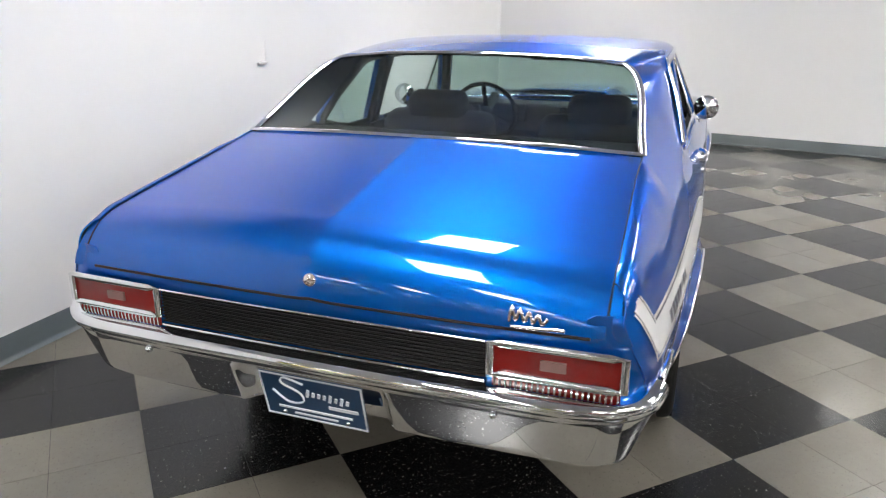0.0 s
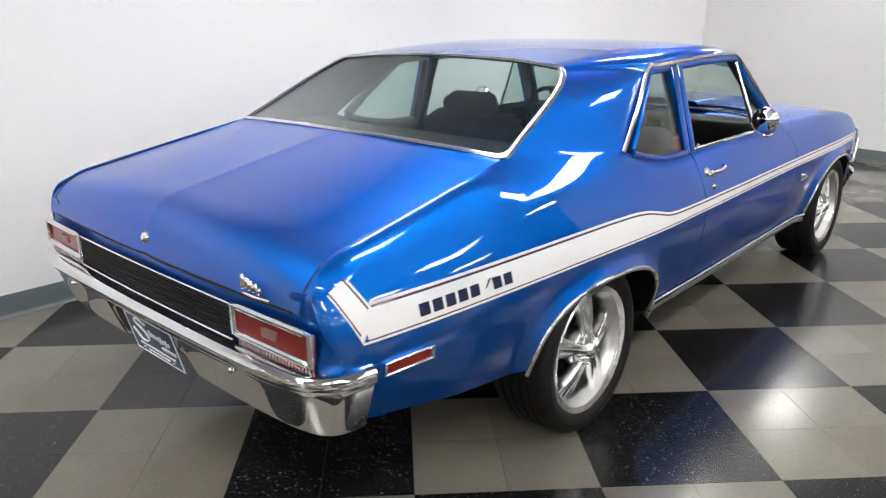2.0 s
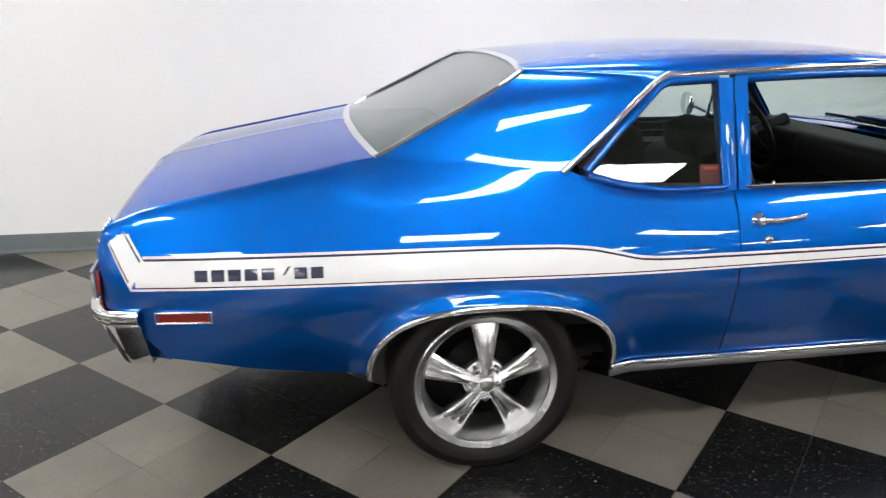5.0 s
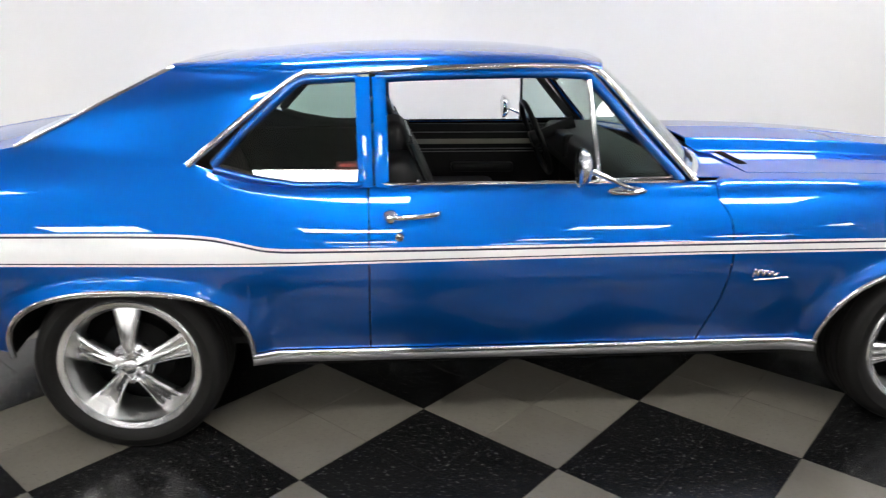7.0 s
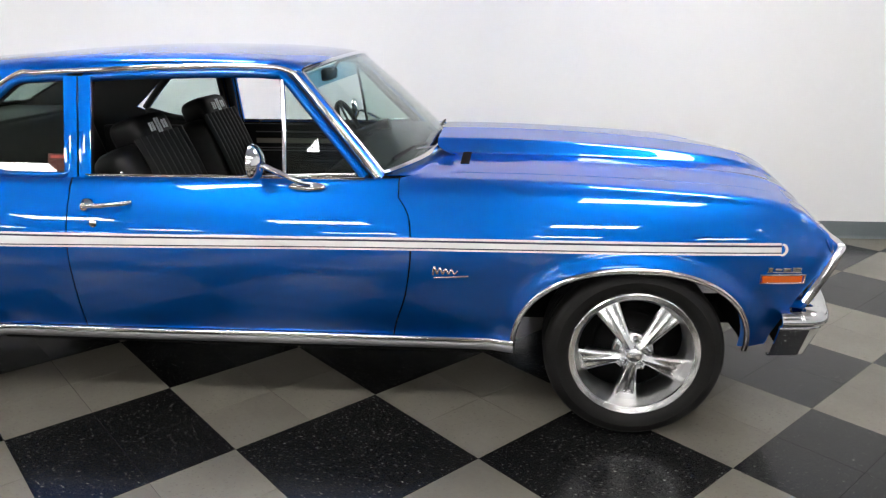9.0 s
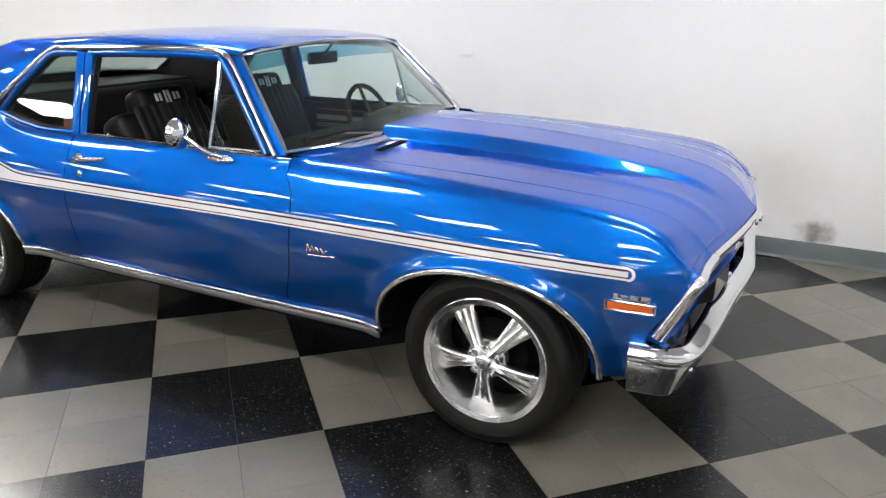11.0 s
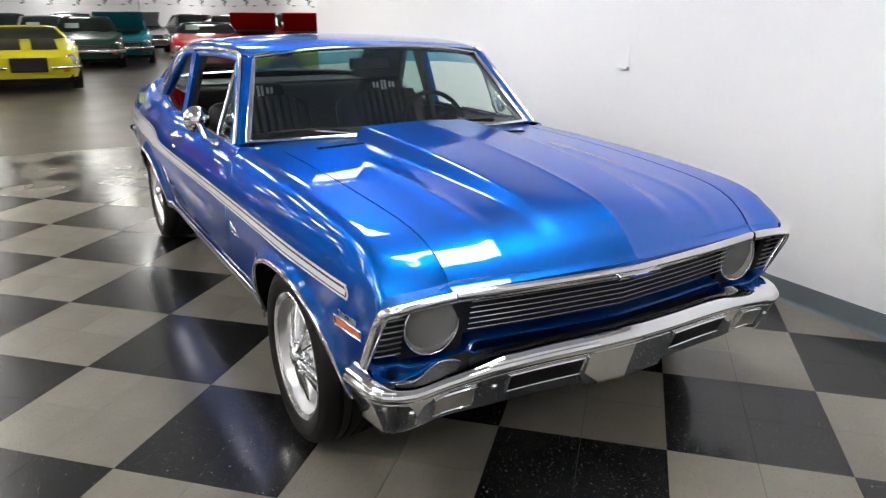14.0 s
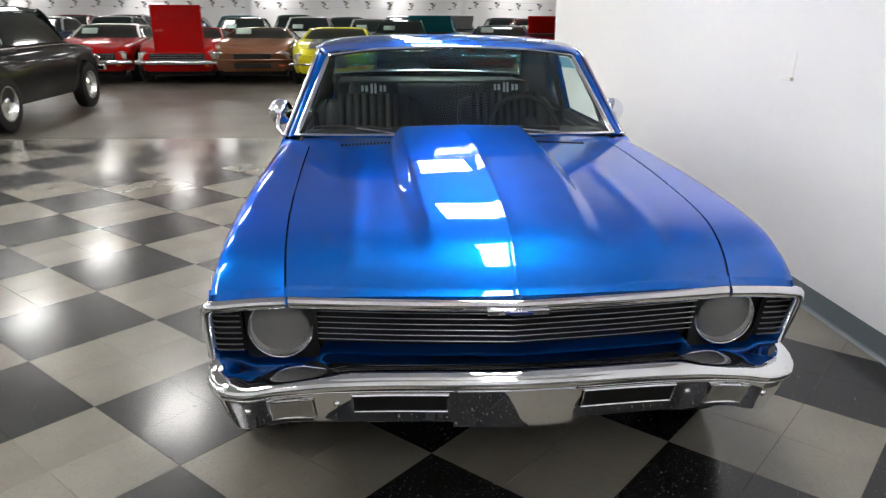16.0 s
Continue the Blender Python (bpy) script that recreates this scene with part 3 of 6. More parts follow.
def hood_z(x, y):
    yg = HOOD_EDGE_Y(x)
    k = min(abs(y) / yg, 1)
    nose = 1 - smooth(3.35, 3.6, x)
    z = HOOD_EDGE(x) + (0.014 + 0.009 * nose) * (1 - k**1.2)
    w = BULGE_W(x)
    z += BULGE_H(x) * (1 - ramp_corner((abs(y) - w + 0.022) / 0.050, 0.20))
    z += 0.003 * math.exp(-abs(y) / 0.012) * smooth(2.0, 2.4, x)
    z += 0.0045 * math.exp(-((abs(y) - 0.44) / 0.03) ** 2) * smooth(2.4, 2.7, x) * nose
    return z


def hood_front(y):
    return 3.600 - 0.072 * (abs(y) / 0.612) ** 1.25


def hood_at(u, v):
    y = v * (HOOD_EDGE_Y(lerp(2.19, 3.53, u)) - 0.001)
    w = BULGE_W(2.1)
    back = lerp(2.11, 2.19, smooth(w, w + 0.05, abs(y)))
    x = lerp(back, hood_front(y), u)
    xe = x * 3.53 / hood_front(y) if x > 3.0 else x
    xe = lerp(x, xe, smooth(3.0, 3.5, x))
    return (x, y, hood_z(xe, y))


hood_us = sorted(set(steps(40) + [0.86, 0.88, 0.91, 0.93, 0.96, 0.98, 0.985, 0.99]))
bm = bmesh.new()
grid(bm, hood_at, hood_us, steps(220, -1, 1))
face_out(bm)
hood = part("hood", bm, BLUE, car, "blue metallic hood with a raised cowl scoop", thick=0.006, inner=DARK)

# trunk lid: nearly flat, then bent down to the tail panel
LID_MID = [(-0.372, 1.066), (-0.45, 1.0555), (-0.7, 1.0125), (-0.95, 0.964), (-1.04, 0.946), (-1.095, 0.924), (-1.136, 0.882), (-1.156, 0.83), (-1.166, 0.778)]
LID_SIDE = [(-0.325, 1.038), (-0.45, 1.016), (-0.7, 0.969), (-0.95, 0.922), (-1.02, 0.907), (-1.075, 0.885), (-1.115, 0.852), (-1.138, 0.818), (-1.148, 0.778)]
lid_mid = spline([(x, 0, z) for x, z in LID_MID], 8)
lid_side = spline([(x, 0.715, z) for x, z in LID_SIDE], 8)


def lid_at(v, i):
    k = abs(v)
    a, b = lid_mid[i], lid_side[i]
    t = 0.22 * k + 0.78 * k**2.2
    return (lerp(a.x, b.x, k**2), (lerp(0.7405, 0.7185, smooth(-1.1, -0.4, b.x)) - 0.0050) * v, lerp(a.z, b.z, t) + 0.0045 * math.exp(-k / 0.045) * smooth(0, 6, i))


bm = bmesh.new()
grid(bm, lid_at, steps(120, -1, 1), range(len(lid_mid)))
face_out(bm)
trunk = part("trunk_lid", bm, BLUE, car, "blue metallic trunk lid with a faint centre crease", thick=0.005, inner=DARK)

last = len(lid_mid) - 1
for line in ([lid_at(-1, i) for i in range(last - 9)], [lid_at(v, last) for v in steps(60, -0.955, 0.955)], [lid_at(1, i) for i in range(last - 9)]):
    sweep_part("lid_seal", [Vector(p) + Vector((0, p[1] * 0.003, -0.0035)) for p in line], round_section(0.0042, n=6), BLACK, trunk, "black rubber seal in the lid gap")

# tail panel
def tail_x(y):
    return -1.163 + 0.018 * (abs(y) / 0.81) ** 2


def tail_panel(v, t):
    k = abs(v)
    z = lerp(0.46, 0.769 + 0.062 * smooth(0.875, 0.91, k), t)
    edge = side_y(QUARTER_BACK(z), z) - 0.002
    y = v * edge
    x = tail_x(y) + 0.006 + smooth(0.62, 0.52, z) * 0.08
    return (lerp(x, QUARTER_BACK(z) + 0.004, smooth(0.94, 1.0, k)), y, z)


bm = bmesh.new()
grid(bm, tail_panel, steps(80, -1, 1), steps(14))
face_out(bm)
part("tail_panel", bm, BLUE, car, thick=0.004)

# cowl between hood and windshield
def cowl_at(u, v):
    y = v * 0.72
    a, b = ws_low(v), 2.21
    return (lerp(a.x - 0.03, b, u), y, 0.924 + 0.010 * (1 - v * v))


WS_LOW = [(1.955, -0.742, 0.938), (2.07, -0.45, 0.952), (2.115, 0, 0.962), (2.07, 0.45, 0.952), (1.955, 0.742, 0.938)]
WS_TOP = [(1.640, -0.605, 1.277), (1.70, -0.35, 1.305), (1.725, 0, 1.314), (1.70, 0.35, 1.305), (1.640, 0.605, 1.277)]
RW_LOW = [(-0.308, -0.709, 1.044), (-0.35, -0.4, 1.062), (-0.367, 0, 1.069), (-0.35, 0.4, 1.062), (-0.308, 0.709, 1.044)]
RW_TOP = [(0.168, -0.579, 1.286), (0.192, -0.35, 1.303), (0.20, 0, 1.309), (0.192, 0.35, 1.303), (0.168, 0.579, 1.286)]


def along(pts, v):
    fine = spline(pts, 10)
    f = (v + 1) / 2 * (len(fine) - 1)
    i = min(int(f), len(fine) - 2)
    return fine[i].lerp(fine[i + 1], f - i)


def ws_low(v):
    return along(WS_LOW, v)


bm = bmesh.new()
grid(bm, cowl_at, steps(6), steps(24, -1, 1))
face_out(bm)
part("cowl_panel", bm, BLUE, car, thick=0.004)


def screen(name, low, top, bulge, label):
    bm = bmesh.new()

    def at(v, w):
        p = along(low, v).lerp(along(top, v), w)
        sign = 1 if low[2][0] > 1 else -1
        b = bulge * math.sin(math.pi * w) * (1 - v * v)
        if sign < 0:
            o = (sail_at(0, w) - SAIL_BACK_LOW.lerp(SAIL_BACK_TOP, w)) * abs(v) ** 3
            p = p + Vector((o.x, math.copysign(o.y, v), o.z))
        return (p.x + sign * b * 0.7, p.y, p.z + b * 0.7)

    grid(bm, at, steps(48, -1, 1), steps(16))
    face_out(bm)
    pane = part(name, bm, GLASS, car, label, thick=0.004)
    pane.visible_shadow = False
    edge = [Vector(at(v, 0)) for v in steps(24, -1, 1)] + [Vector(at(1, w)) for w in steps(12)[1:]]
    edge += [Vector(at(v, 1)) for v in steps(24, 1, -1)[1:]] + [Vector(at(-1, w)) for w in steps(12, 1, 0)[1:-1]]
    centre = sum(edge, Vector()) / len(edge)
    sweep_part("chrome_surround", [p + (p - centre).normalized() * 0.008 for p in edge], round_section(0.014, 0.009, 8), CHROME, pane, "bright chrome trim", closed=True)
    return pane


windshield = screen("windshield", WS_LOW, WS_TOP, 0.008, "tinted curved windshield in chrome trim")
SHADE = glass_mat("shade_band", (0.22, 0.52, 0.72))
bm = bmesh.new()
grid(bm, lambda v, w: tuple(along(WS_LOW, v).lerp(along(WS_TOP, v), w) + Vector((-0.006, 0, -0.006))), steps(24, -0.97, 0.97), steps(4, 0.84, 0.985))
band = part("shade_band", bm, SHADE, windshield, "blue tinted band along the top")
band.visible_shadow = False
rear_window = screen("rear_window", RW_LOW, RW_TOP, -0.019, "tinted rear window in chrome trim")

# pillars, window frames, drip rail
for s in (-1, 1):
    bm = bmesh.new()

    def pillar(u, w):
        a = Vector((1.965, 0.748, 0.932)).lerp(Vector((1.648, 0.610, 1.278)), w)
        b = Vector((1.935, 0.800, 0.925)).lerp(Vector((1.628, 0.655, 1.279)), w)
        p = a.lerp(b, u)
        o = 0.012 * math.sin(math.pi * u)
        return (p.x + o * 0.6, s * (p.y + o), p.z)

    grid(bm, pillar, steps(6), steps(12))
    face_out(bm)
    part("windshield_pillar", bm, BLUE, car, thick=0.02, inner=HEADLINER)

    rail = spline([(0.255, 0.815, 0.995), (0.44, 0.765, 1.145), (0.605, 0.708, 1.268), (0.70, 0.704, 1.279), (0.95, 0.702, 1.290), (1.3, 0.694, 1.301),
                   (1.50, 0.675, 1.299), (1.60, 0.668, 1.288), (1.66, 0.682, 1.245), (1.80, 0.742, 1.09), (1.945, 0.806, 0.928)], 8)
    sweep_part("drip_rail", [(p.x, s * p.y, p.z) for p in rail], slab_section(0.016, 0.020), CHROME, car, "bright chrome drip rail")
    frame_pts = spline([(0.872, 0.797, 0.922), (0.870, 0.75, 1.09), (0.868, 0.697, 1.245), (0.885, 0.692, 1.262), (1.1, 0.690, 1.272), (1.4, 0.680, 1.277),
                        (1.55, 0.668, 1.272), (1.60, 0.668, 1.255), (1.75, 0.727, 1.09), (1.90, 0.795, 0.928)], 7)
    sweep_part("window_frame", [(p.x, s * p.y, p.z) for p in frame_pts], slab_section(0.030, 0.032), BLUE, door_parts[s])
    box_part("sill_trim", (1.39, s * 0.806, 0.927), (1.02, 0.012, 0.010), CHROME, door_parts[s], "thin chrome window sill", bevel=0.002)
    q_pts = [(0.335, 0.806, 0.995), (0.44, 0.775, 1.105), (0.595, 0.715, 1.243), (0.63, 0.704, 1.256), (0.795, 0.702, 1.264), (0.808, 0.706, 1.25),
             (0.822, 0.798, 0.935), (0.80, 0.806, 0.923), (0.60, 0.807, 0.925), (0.45, 0.808, 0.950), (0.335, 0.809, 0.982)]
    liner = [Vector((x, s * (y - 0.024), z)) for x, y, z in q_pts]
    sweep_part("window_liner", liner, slab_section(0.030, 0.034), HEADLINER, car, closed=True)
    sweep_part("frame_liner", [(p.x, s * (p.y - 0.026), p.z) for p in frame_pts], slab_section(0.026, 0.036), HEADLINER, door_parts[s])
    sweep_part("quarter_window_frame", [(x, s * y, z) for x, y, z in q_pts], slab_section(0.026, 0.026), BLUE, car, closed=True)
    bm = bmesh.new()
    vs = [bm.verts.new((x, s * (0.801 - 0.31 * (z - 0.925) + 0.05 * (0.8 - x)), z)) for x, y, z in q_pts]
    bm.faces.new(vs)
    face_out(bm)
    pane = part("quarter_window", bm, GLASS, car, "tinted side window glass", smooth_shade=False, thick=0.004)
    pane.visible_shadow = False
    # the blue uprights either side of the gap behind the door
    for x0, x1, owner in ((0.797, 0.846, car), (0.853, 0.898, door_parts[s])):
        bm = bmesh.new()
        grid(bm, lambda u, w: (lerp(x0, x1, u) + (lerp(0.004, -0.002, w)), s * (lerp(0.812, 0.716, w) + 0.003 * math.sin(math.pi * u)), lerp(0.918, 1.268, w)), steps(6), steps(10))
        face_out(bm)
        part("window_upright", bm, BLUE, owner, thick=0.014, inner=HEADLINER)
    # vent window
    post = [(1.588, s * 0.674, 1.252), (1.602, s * 0.735, 1.09), (1.612, s * 0.800, 0.925)]
    sweep_part("vent_post", post, slab_section(0.016, 0.020), CHROME, door_parts[s], "chrome vent window post")
    bm = bmesh.new()
    tri = [(1.597, 0.675, 1.245), (1.61, 0.674, 1.235), (1.74, 0.725, 1.08), (1.868, 0.786, 0.945), (1.862, 0.79, 0.936), (1.618, 0.797, 0.932)]
    bm.faces.new([bm.verts.new((x, s * (y - 0.003), z)) for x, y, z in tri])
    face_out(bm)
    pane = part("vent_window", bm, GLASS, door_parts[s], "small triangular vent window", smooth_shade=False, thick=0.004)
    pane.visible_shadow = False
    sweep_part("vent_frame", [(x, s * y, z) for x, y, z in tri[3:]], slab_section(0.008, 0.012), CHROME, door_parts[s])

# chrome along the wheel arches and the rocker
def arch_line(i, s, off=0.0):
    xc, a, z0, h, p = ARCHES[i]
    pts = []
    for k in range(41):
        ang = math.pi * (1 - k / 40)
        c, sn = math.cos(ang), math.sin(ang)
        x = xc + a * math.copysign(abs(c) ** (2 / p), c)
        z = z0 + h * abs(sn) ** (2 / p)
        pts.append(Vector((x, s * (side_y(x, z) + off), z)))
    return pts


for s in (-1, 1):
    for i in (0, 1):
        sweep_part("arch_trim", arch_line(i, s, 0.002), slab_section(0.020, 0.014), CHROME, car, "chrome wheel arch trim", up=(0, s, 0.01))
    xs = steps(24, 0.43, 2.43)
    rocker = sweep_part("rocker_trim", [(x, s * (side_y(x, 0.36) + 0.005), lerp(0.349, 0.343, (x - 0.43) / 2)) for x in xs], slab_section(0.012, 0.020), CHROME, car, "bright two-step rocker trim")
    sweep_part("lower_strip", [(x, s * (side_y(x, 0.36) - 0.001), lerp(0.326, 0.317, (x - 0.43) / 2)) for x in xs], slab_section(0.008, 0.026), DULL_METAL, rocker, "satin lower strip")
    bm = bmesh.new()
    grid(bm, lambda x, t: (x, s * (side_y(x, 0.36) - 0.014 - 0.24 * t), 0.345 - 0.09 * t), steps(20, 0.42, 2.44), steps(4))
    face_out(bm)
    part("rocker", bm, DARK, car, thick=0.004)

# wheel houses and floor pan, all dark
for s in (-1, 1):
    for i, (xc, a, z0, h, p) in enumerate(ARCHES):
        bm = bmesh.new()
        line = arch_line(i, s)
        grid(bm, lambda k, t: (line[k].x, line[k].y * (1 - 0.45 * t), line[k].z + 0.02 * smooth(0, 0.2, t)), range(41), steps(4))
        part("wheel_house", bm, DARK, car)
box_part("floor_pan", (1.43, 0, 0.30), (1.95, 1.62, 0.05), DARK, car, bevel=0.01)
box_part("frame_rail", (2.75, 0.42, 0.33), (1.3, 0.09, 0.10), DARK, car, bevel=0.01)
box_part("frame_rail", (2.75, -0.42, 0.33), (1.3, 0.09, 0.10), DARK, car, bevel=0.01)
box_part("fuel_tank", (-0.62, 0, 0.40), (0.6, 1.15, 0.16), DARK, car, bevel=0.03)
box_part("rear_axle", (REAR_AXLE, 0, 0.32), (0.09, 1.40, 0.09), DARK, car, bevel=0.02)
box_part("front_axle", (FRONT_AXLE, 0, 0.31), (0.16, 1.36, 0.09), DARK, car, bevel=0.02)

# ---- stripes ----
def side_ribbon(bm, s, xs, lo, hi, lift=0.0016, n=3):
    grid(bm, lambda i, t: (xs[i], s * (side_y(xs[i], lerp(lo(xs[i]), hi(xs[i]), t)) + lift), lerp(lo(xs[i]), hi(xs[i]), t)), range(len(xs)), steps(n))
    face_out(bm)


STRIPE_TOP = Curve((-0.93, 0.786), (-0.6, 0.785), (0, 0.783), (0.22, 0.779), (0.33, 0.770), (0.42, 0.752), (0.5, 0.735), (0.58, 0.730), (0.8, 0.729), (2.0, 0.731), (3.36, 0.729))
STRIPE_LOW = Curve((-0.97, 0.700), (-0.2, 0.694), (0.5, 0.688), (0.8, 0.691), (1.2, 0.695), (2.0, 0.700), (3.36, 0.700))
for s in (-1, 1):
    end = 3.318
    for lo, hi, material, lift, x0, name in (
            (lambda x: STRIPE_LOW(x), lambda x: STRIPE_TOP(x) + 0.0, BLACK_VINYL, 0.0012, -1.005, "stripe_base"),
            (lambda x: STRIPE_TOP(x) - 0.0, lambda x: STRIPE_TOP(x) + 0.008, WHITE_VINYL, 0.0022, -1.005, "stripe_line"),
            (lambda x: STRIPE_LOW(x) - 0.005, lambda x: STRIPE_LOW(x) + 0.0015, WHITE_VINYL, 0.0022, -1.045, "stripe_line"),
            (lambda x: STRIPE_LOW(x) + 0.0055, lambda x: STRIPE_TOP(x) - 0.0065, WHITE_VINYL, 0.0022, -1.03, "stripe_band")):
        bm = bmesh.new()
        side_ribbon(bm, s, steps(150, x0, end), lo, hi, lift)
        part(name, bm, material, car)
    bm = bmesh.new()
    zc = 0.7145

    grid(bm, lambda a, t: (end + lerp(0.012, 0.022, t) * math.cos(radians(lerp(-90, 90, a))),
                           s * (side_y(end, 0.7) + 0.0022 - 0.10 * lerp(0.012, 0.022, t) * math.cos(radians(lerp(-90, 90, a)))),
                           zc + lerp(0.0150, 0.0225, t) * math.sin(radians(lerp(-90, 90, a)))), steps(12), steps(1))
    face_out(bm)
    part("stripe_line", bm, WHITE_VINYL, car)
    # the upswept tail of the stripe
    bm = bmesh.new()

    def hook(t, w):
        a = Vector((-1.0, 0, 0.777)).lerp(Vector((-1.052, 0, 0.868)), w)
        b = Vector((-1.045, 0, 0.697)).lerp(Vector((-1.108, 0, 0.835)), w)
        p = a.lerp(b, t)
        return (p.x, s * (side_over(p.x, p.z) + 0.0024), p.z)

    def side_over(x, z):
        top = SIDE_TOP(x)
        if z <= top:
            return side_y(x, z)
        y1, z1, way = shoulder(x)
        y0 = side_y(x, top)
        size = math.hypot(y1 - y0, z1 - top)
        slope = (side_y(x, top - 0.02) - y0) / 0.02
        best = min((abs(q[1] - z), q[0]) for q in (hermite((y0, top), (-slope * size * 0.9, size * 0.9), (y1, z1), (way[0] * size * 0.9, way[1] * size * 0.9), k / 40) for k in range(41)))
        return best[1]

    grid(bm, hook, steps(8), steps(12))
    face_out(bm)
    part("stripe_tail", bm, WHITE_VINYL, car)
    for t0, t1 in ((0.10, 0.17), (0.88, 0.94)):
        bm = bmesh.new()
        grid(bm, lambda t, w: (lambda p: (p[0], p[1] + s * 0.0008, p[2]))(hook(t, w)), steps(1, t0, t1), steps(12, 0.13, 0.985))
        face_out(bm)
        part("stripe_line", bm, BLACK_VINYL, car)
    # model lettering on the stripe, as plain dark blocks and a slanted stroke
    for k in range(8):
        x = -0.866 + (k + 0.5) * 0.0476
        bm = bmesh.new()
        if k == 5:
            grid(bm, lambda t, w: (lerp(x - 0.016, x + 0.012, w) + 0.007 * t, s * (side_y(x, 0.735) + 0.0030), lerp(0.714, 0.758, w)), steps(1), steps(2))
            face_out(bm)
        else:
            side_ribbon(bm, s, steps(3, x - 0.0185, x + 0.0185), lambda q: 0.719, lambda q: 0.752, 0.0030)
        part("stripe_mark", bm, BLACK_VINYL, car)

    # the rounded corner between trunk lid, quarter panel and tail panel
    bm = bmesh.new()

    def deck_corner(t, z):
        x = QUARTER_BACK(z)
        return (x - 0.0015, s * lerp(0.728, side_over(x + 0.004, z) - 0.001, t), z)

    grid(bm, deck_corner, steps(8), steps(12, 0.765, 0.884))
    face_out(bm)
    part("deck_corner", bm, BLUE, car, thick=0.003)

# ---- wheels ----
def wheel_parts(parent_car, x, s, start, rim=1.0):
    """A five-spoke polished wheel; its outer face looks along -Y before it is turned."""
    bm = bmesh.new()
    lathe(bm, [(0.226, 0.10), (0.240, 0.105), (0.238, 0.09), (0.226, 0.07), (0.224, 0.02), (0.224, -0.075), (0.2145, -0.096), (0.216, -0.101),
               (0.227, -0.105), (0.236, -0.108), (0.241, -0.104), (0.241, -0.094), (0.230, -0.085), (0.228, 0.0), (0.226, 0.10)], 72)
    bmesh.ops.scale(bm, verts=bm.verts[:], vec=(rim, 1, rim))
    wheel = part("wheel", bm, POLISHED, parent_car, "polished five-spoke alloy wheel with a black tyre", sharp=35)
    wheel.matrix_basis = pose(x, s * 0.772, 0.318, 0, 0, 0 if s < 0 else 180)
    bm = bmesh.new()
    lathe(bm, [(0.2150, -0.098), (0.2125, -0.086), (0.200, -0.070), (0.197, -0.03), (0.200, 0.03), (0.212, 0.07), (0.222, 0.09)], 72)
    bmesh.ops.scale(bm, verts=bm.verts[:], vec=(rim, 1, rim))
    part("barrel", bm, CAST, wheel)
    bm = bmesh.new()
    prof = [(0.234 * rim, -0.094), (0.246 * rim, -0.110), (0.262, -0.117), (0.280, -0.119), (0.282, -0.1175), (0.298, -0.115), (0.310, -0.109), (0.318, -0.100), (0.3235, -0.086)]
    for c in (-0.055, -0.02, 0.02, 0.055):
        prof += [(0.3262, c - 0.007), (0.318, c - 0.005), (0.318, c + 0.005), (0.3262, c + 0.007)]
    prof += [(0.3235, 0.086), (0.310, 0.109), (0.280, 0.119), (0.246, 0.110), (0.234, 0.094)]
    prof = [(r if r < 0.25 else 0.25 + (r - 0.25) * 0.892, y) for r, y in prof]
    lathe(bm, prof, 96)
    part("tyre", bm, RUBBER, wheel, "black low-profile tyre", sharp=40)
    for i in range(5):
        bm = bmesh.new()
        ang = radians(start + 72 * i)

        def spoke(v, t):
            r = lerp(0.026, 0.219, t)
            half = lerp(0.018, 0.054, t**1.45)
            q = -0.096 + 0.044 * t**1.5
            ridge = (1 - abs(v)) * lerp(0.014, 0.007, t) + 0.010 * math.exp(-((abs(v) - 0.72) / 0.22) ** 2) * t
            y = q - ridge + (0.034 if abs(v) > 0.999 else 0)
            px = v * half
            return (r * math.cos(ang) - px * math.sin(ang), y, r * math.sin(ang) + px * math.cos(ang))

        grid(bm, spoke, [-1.0, -0.98, -0.8, -0.6, -0.4, -0.2, -0.07, 0, 0.07, 0.2, 0.4, 0.6, 0.8, 0.98, 1.0], steps(14))
        face_out(bm, (0, 0.2, 0))
        bmesh.ops.scale(bm, verts=bm.verts[:], vec=(rim, 1, rim))
        part("spoke", bm, POLISHED, wheel, sharp=50)
    bm = bmesh.new()
    lathe(bm, [(0.0, -0.118), (0.020, -0.117), (0.027, -0.112), (0.030, -0.104), (0.034, -0.100), (0.036, -0.085), (0.068, -0.076), (0.073, -0.07), (0.074, -0.02)], 40)
    part("hub_cap", bm, POLISHED, wheel, "polished centre cap", sharp=40)
    for i in range(5):
        a = radians(start + 36 + 72 * i)
        bm = bmesh.new()
        lathe(bm, [(0.0, -0.106), (0.007, -0.105), (0.0105, -0.098), (0.0105, -0.07)], 12, (0.056 * math.cos(a), 0, 0.056 * math.sin(a)))
        part("lug_nut", bm, CHROME, wheel, sharp=30)
    bm = bmesh.new()
    lathe(bm, [(0.0, -0.02), (0.11, -0.02), (0.128, -0.008), (0.130, 0.03), (0.155, 0.05), (0.222, 0.085)], 48)
    part("brake_drum", bm, DARK, wheel, sharp=40)
    return wheel


for x in (REAR_AXLE, FRONT_AXLE):
    for s in (-1, 1):
        wheel_parts(car, x, s, 90 if x < 1 else 121, 1.0 if x < 1 else 0.972)


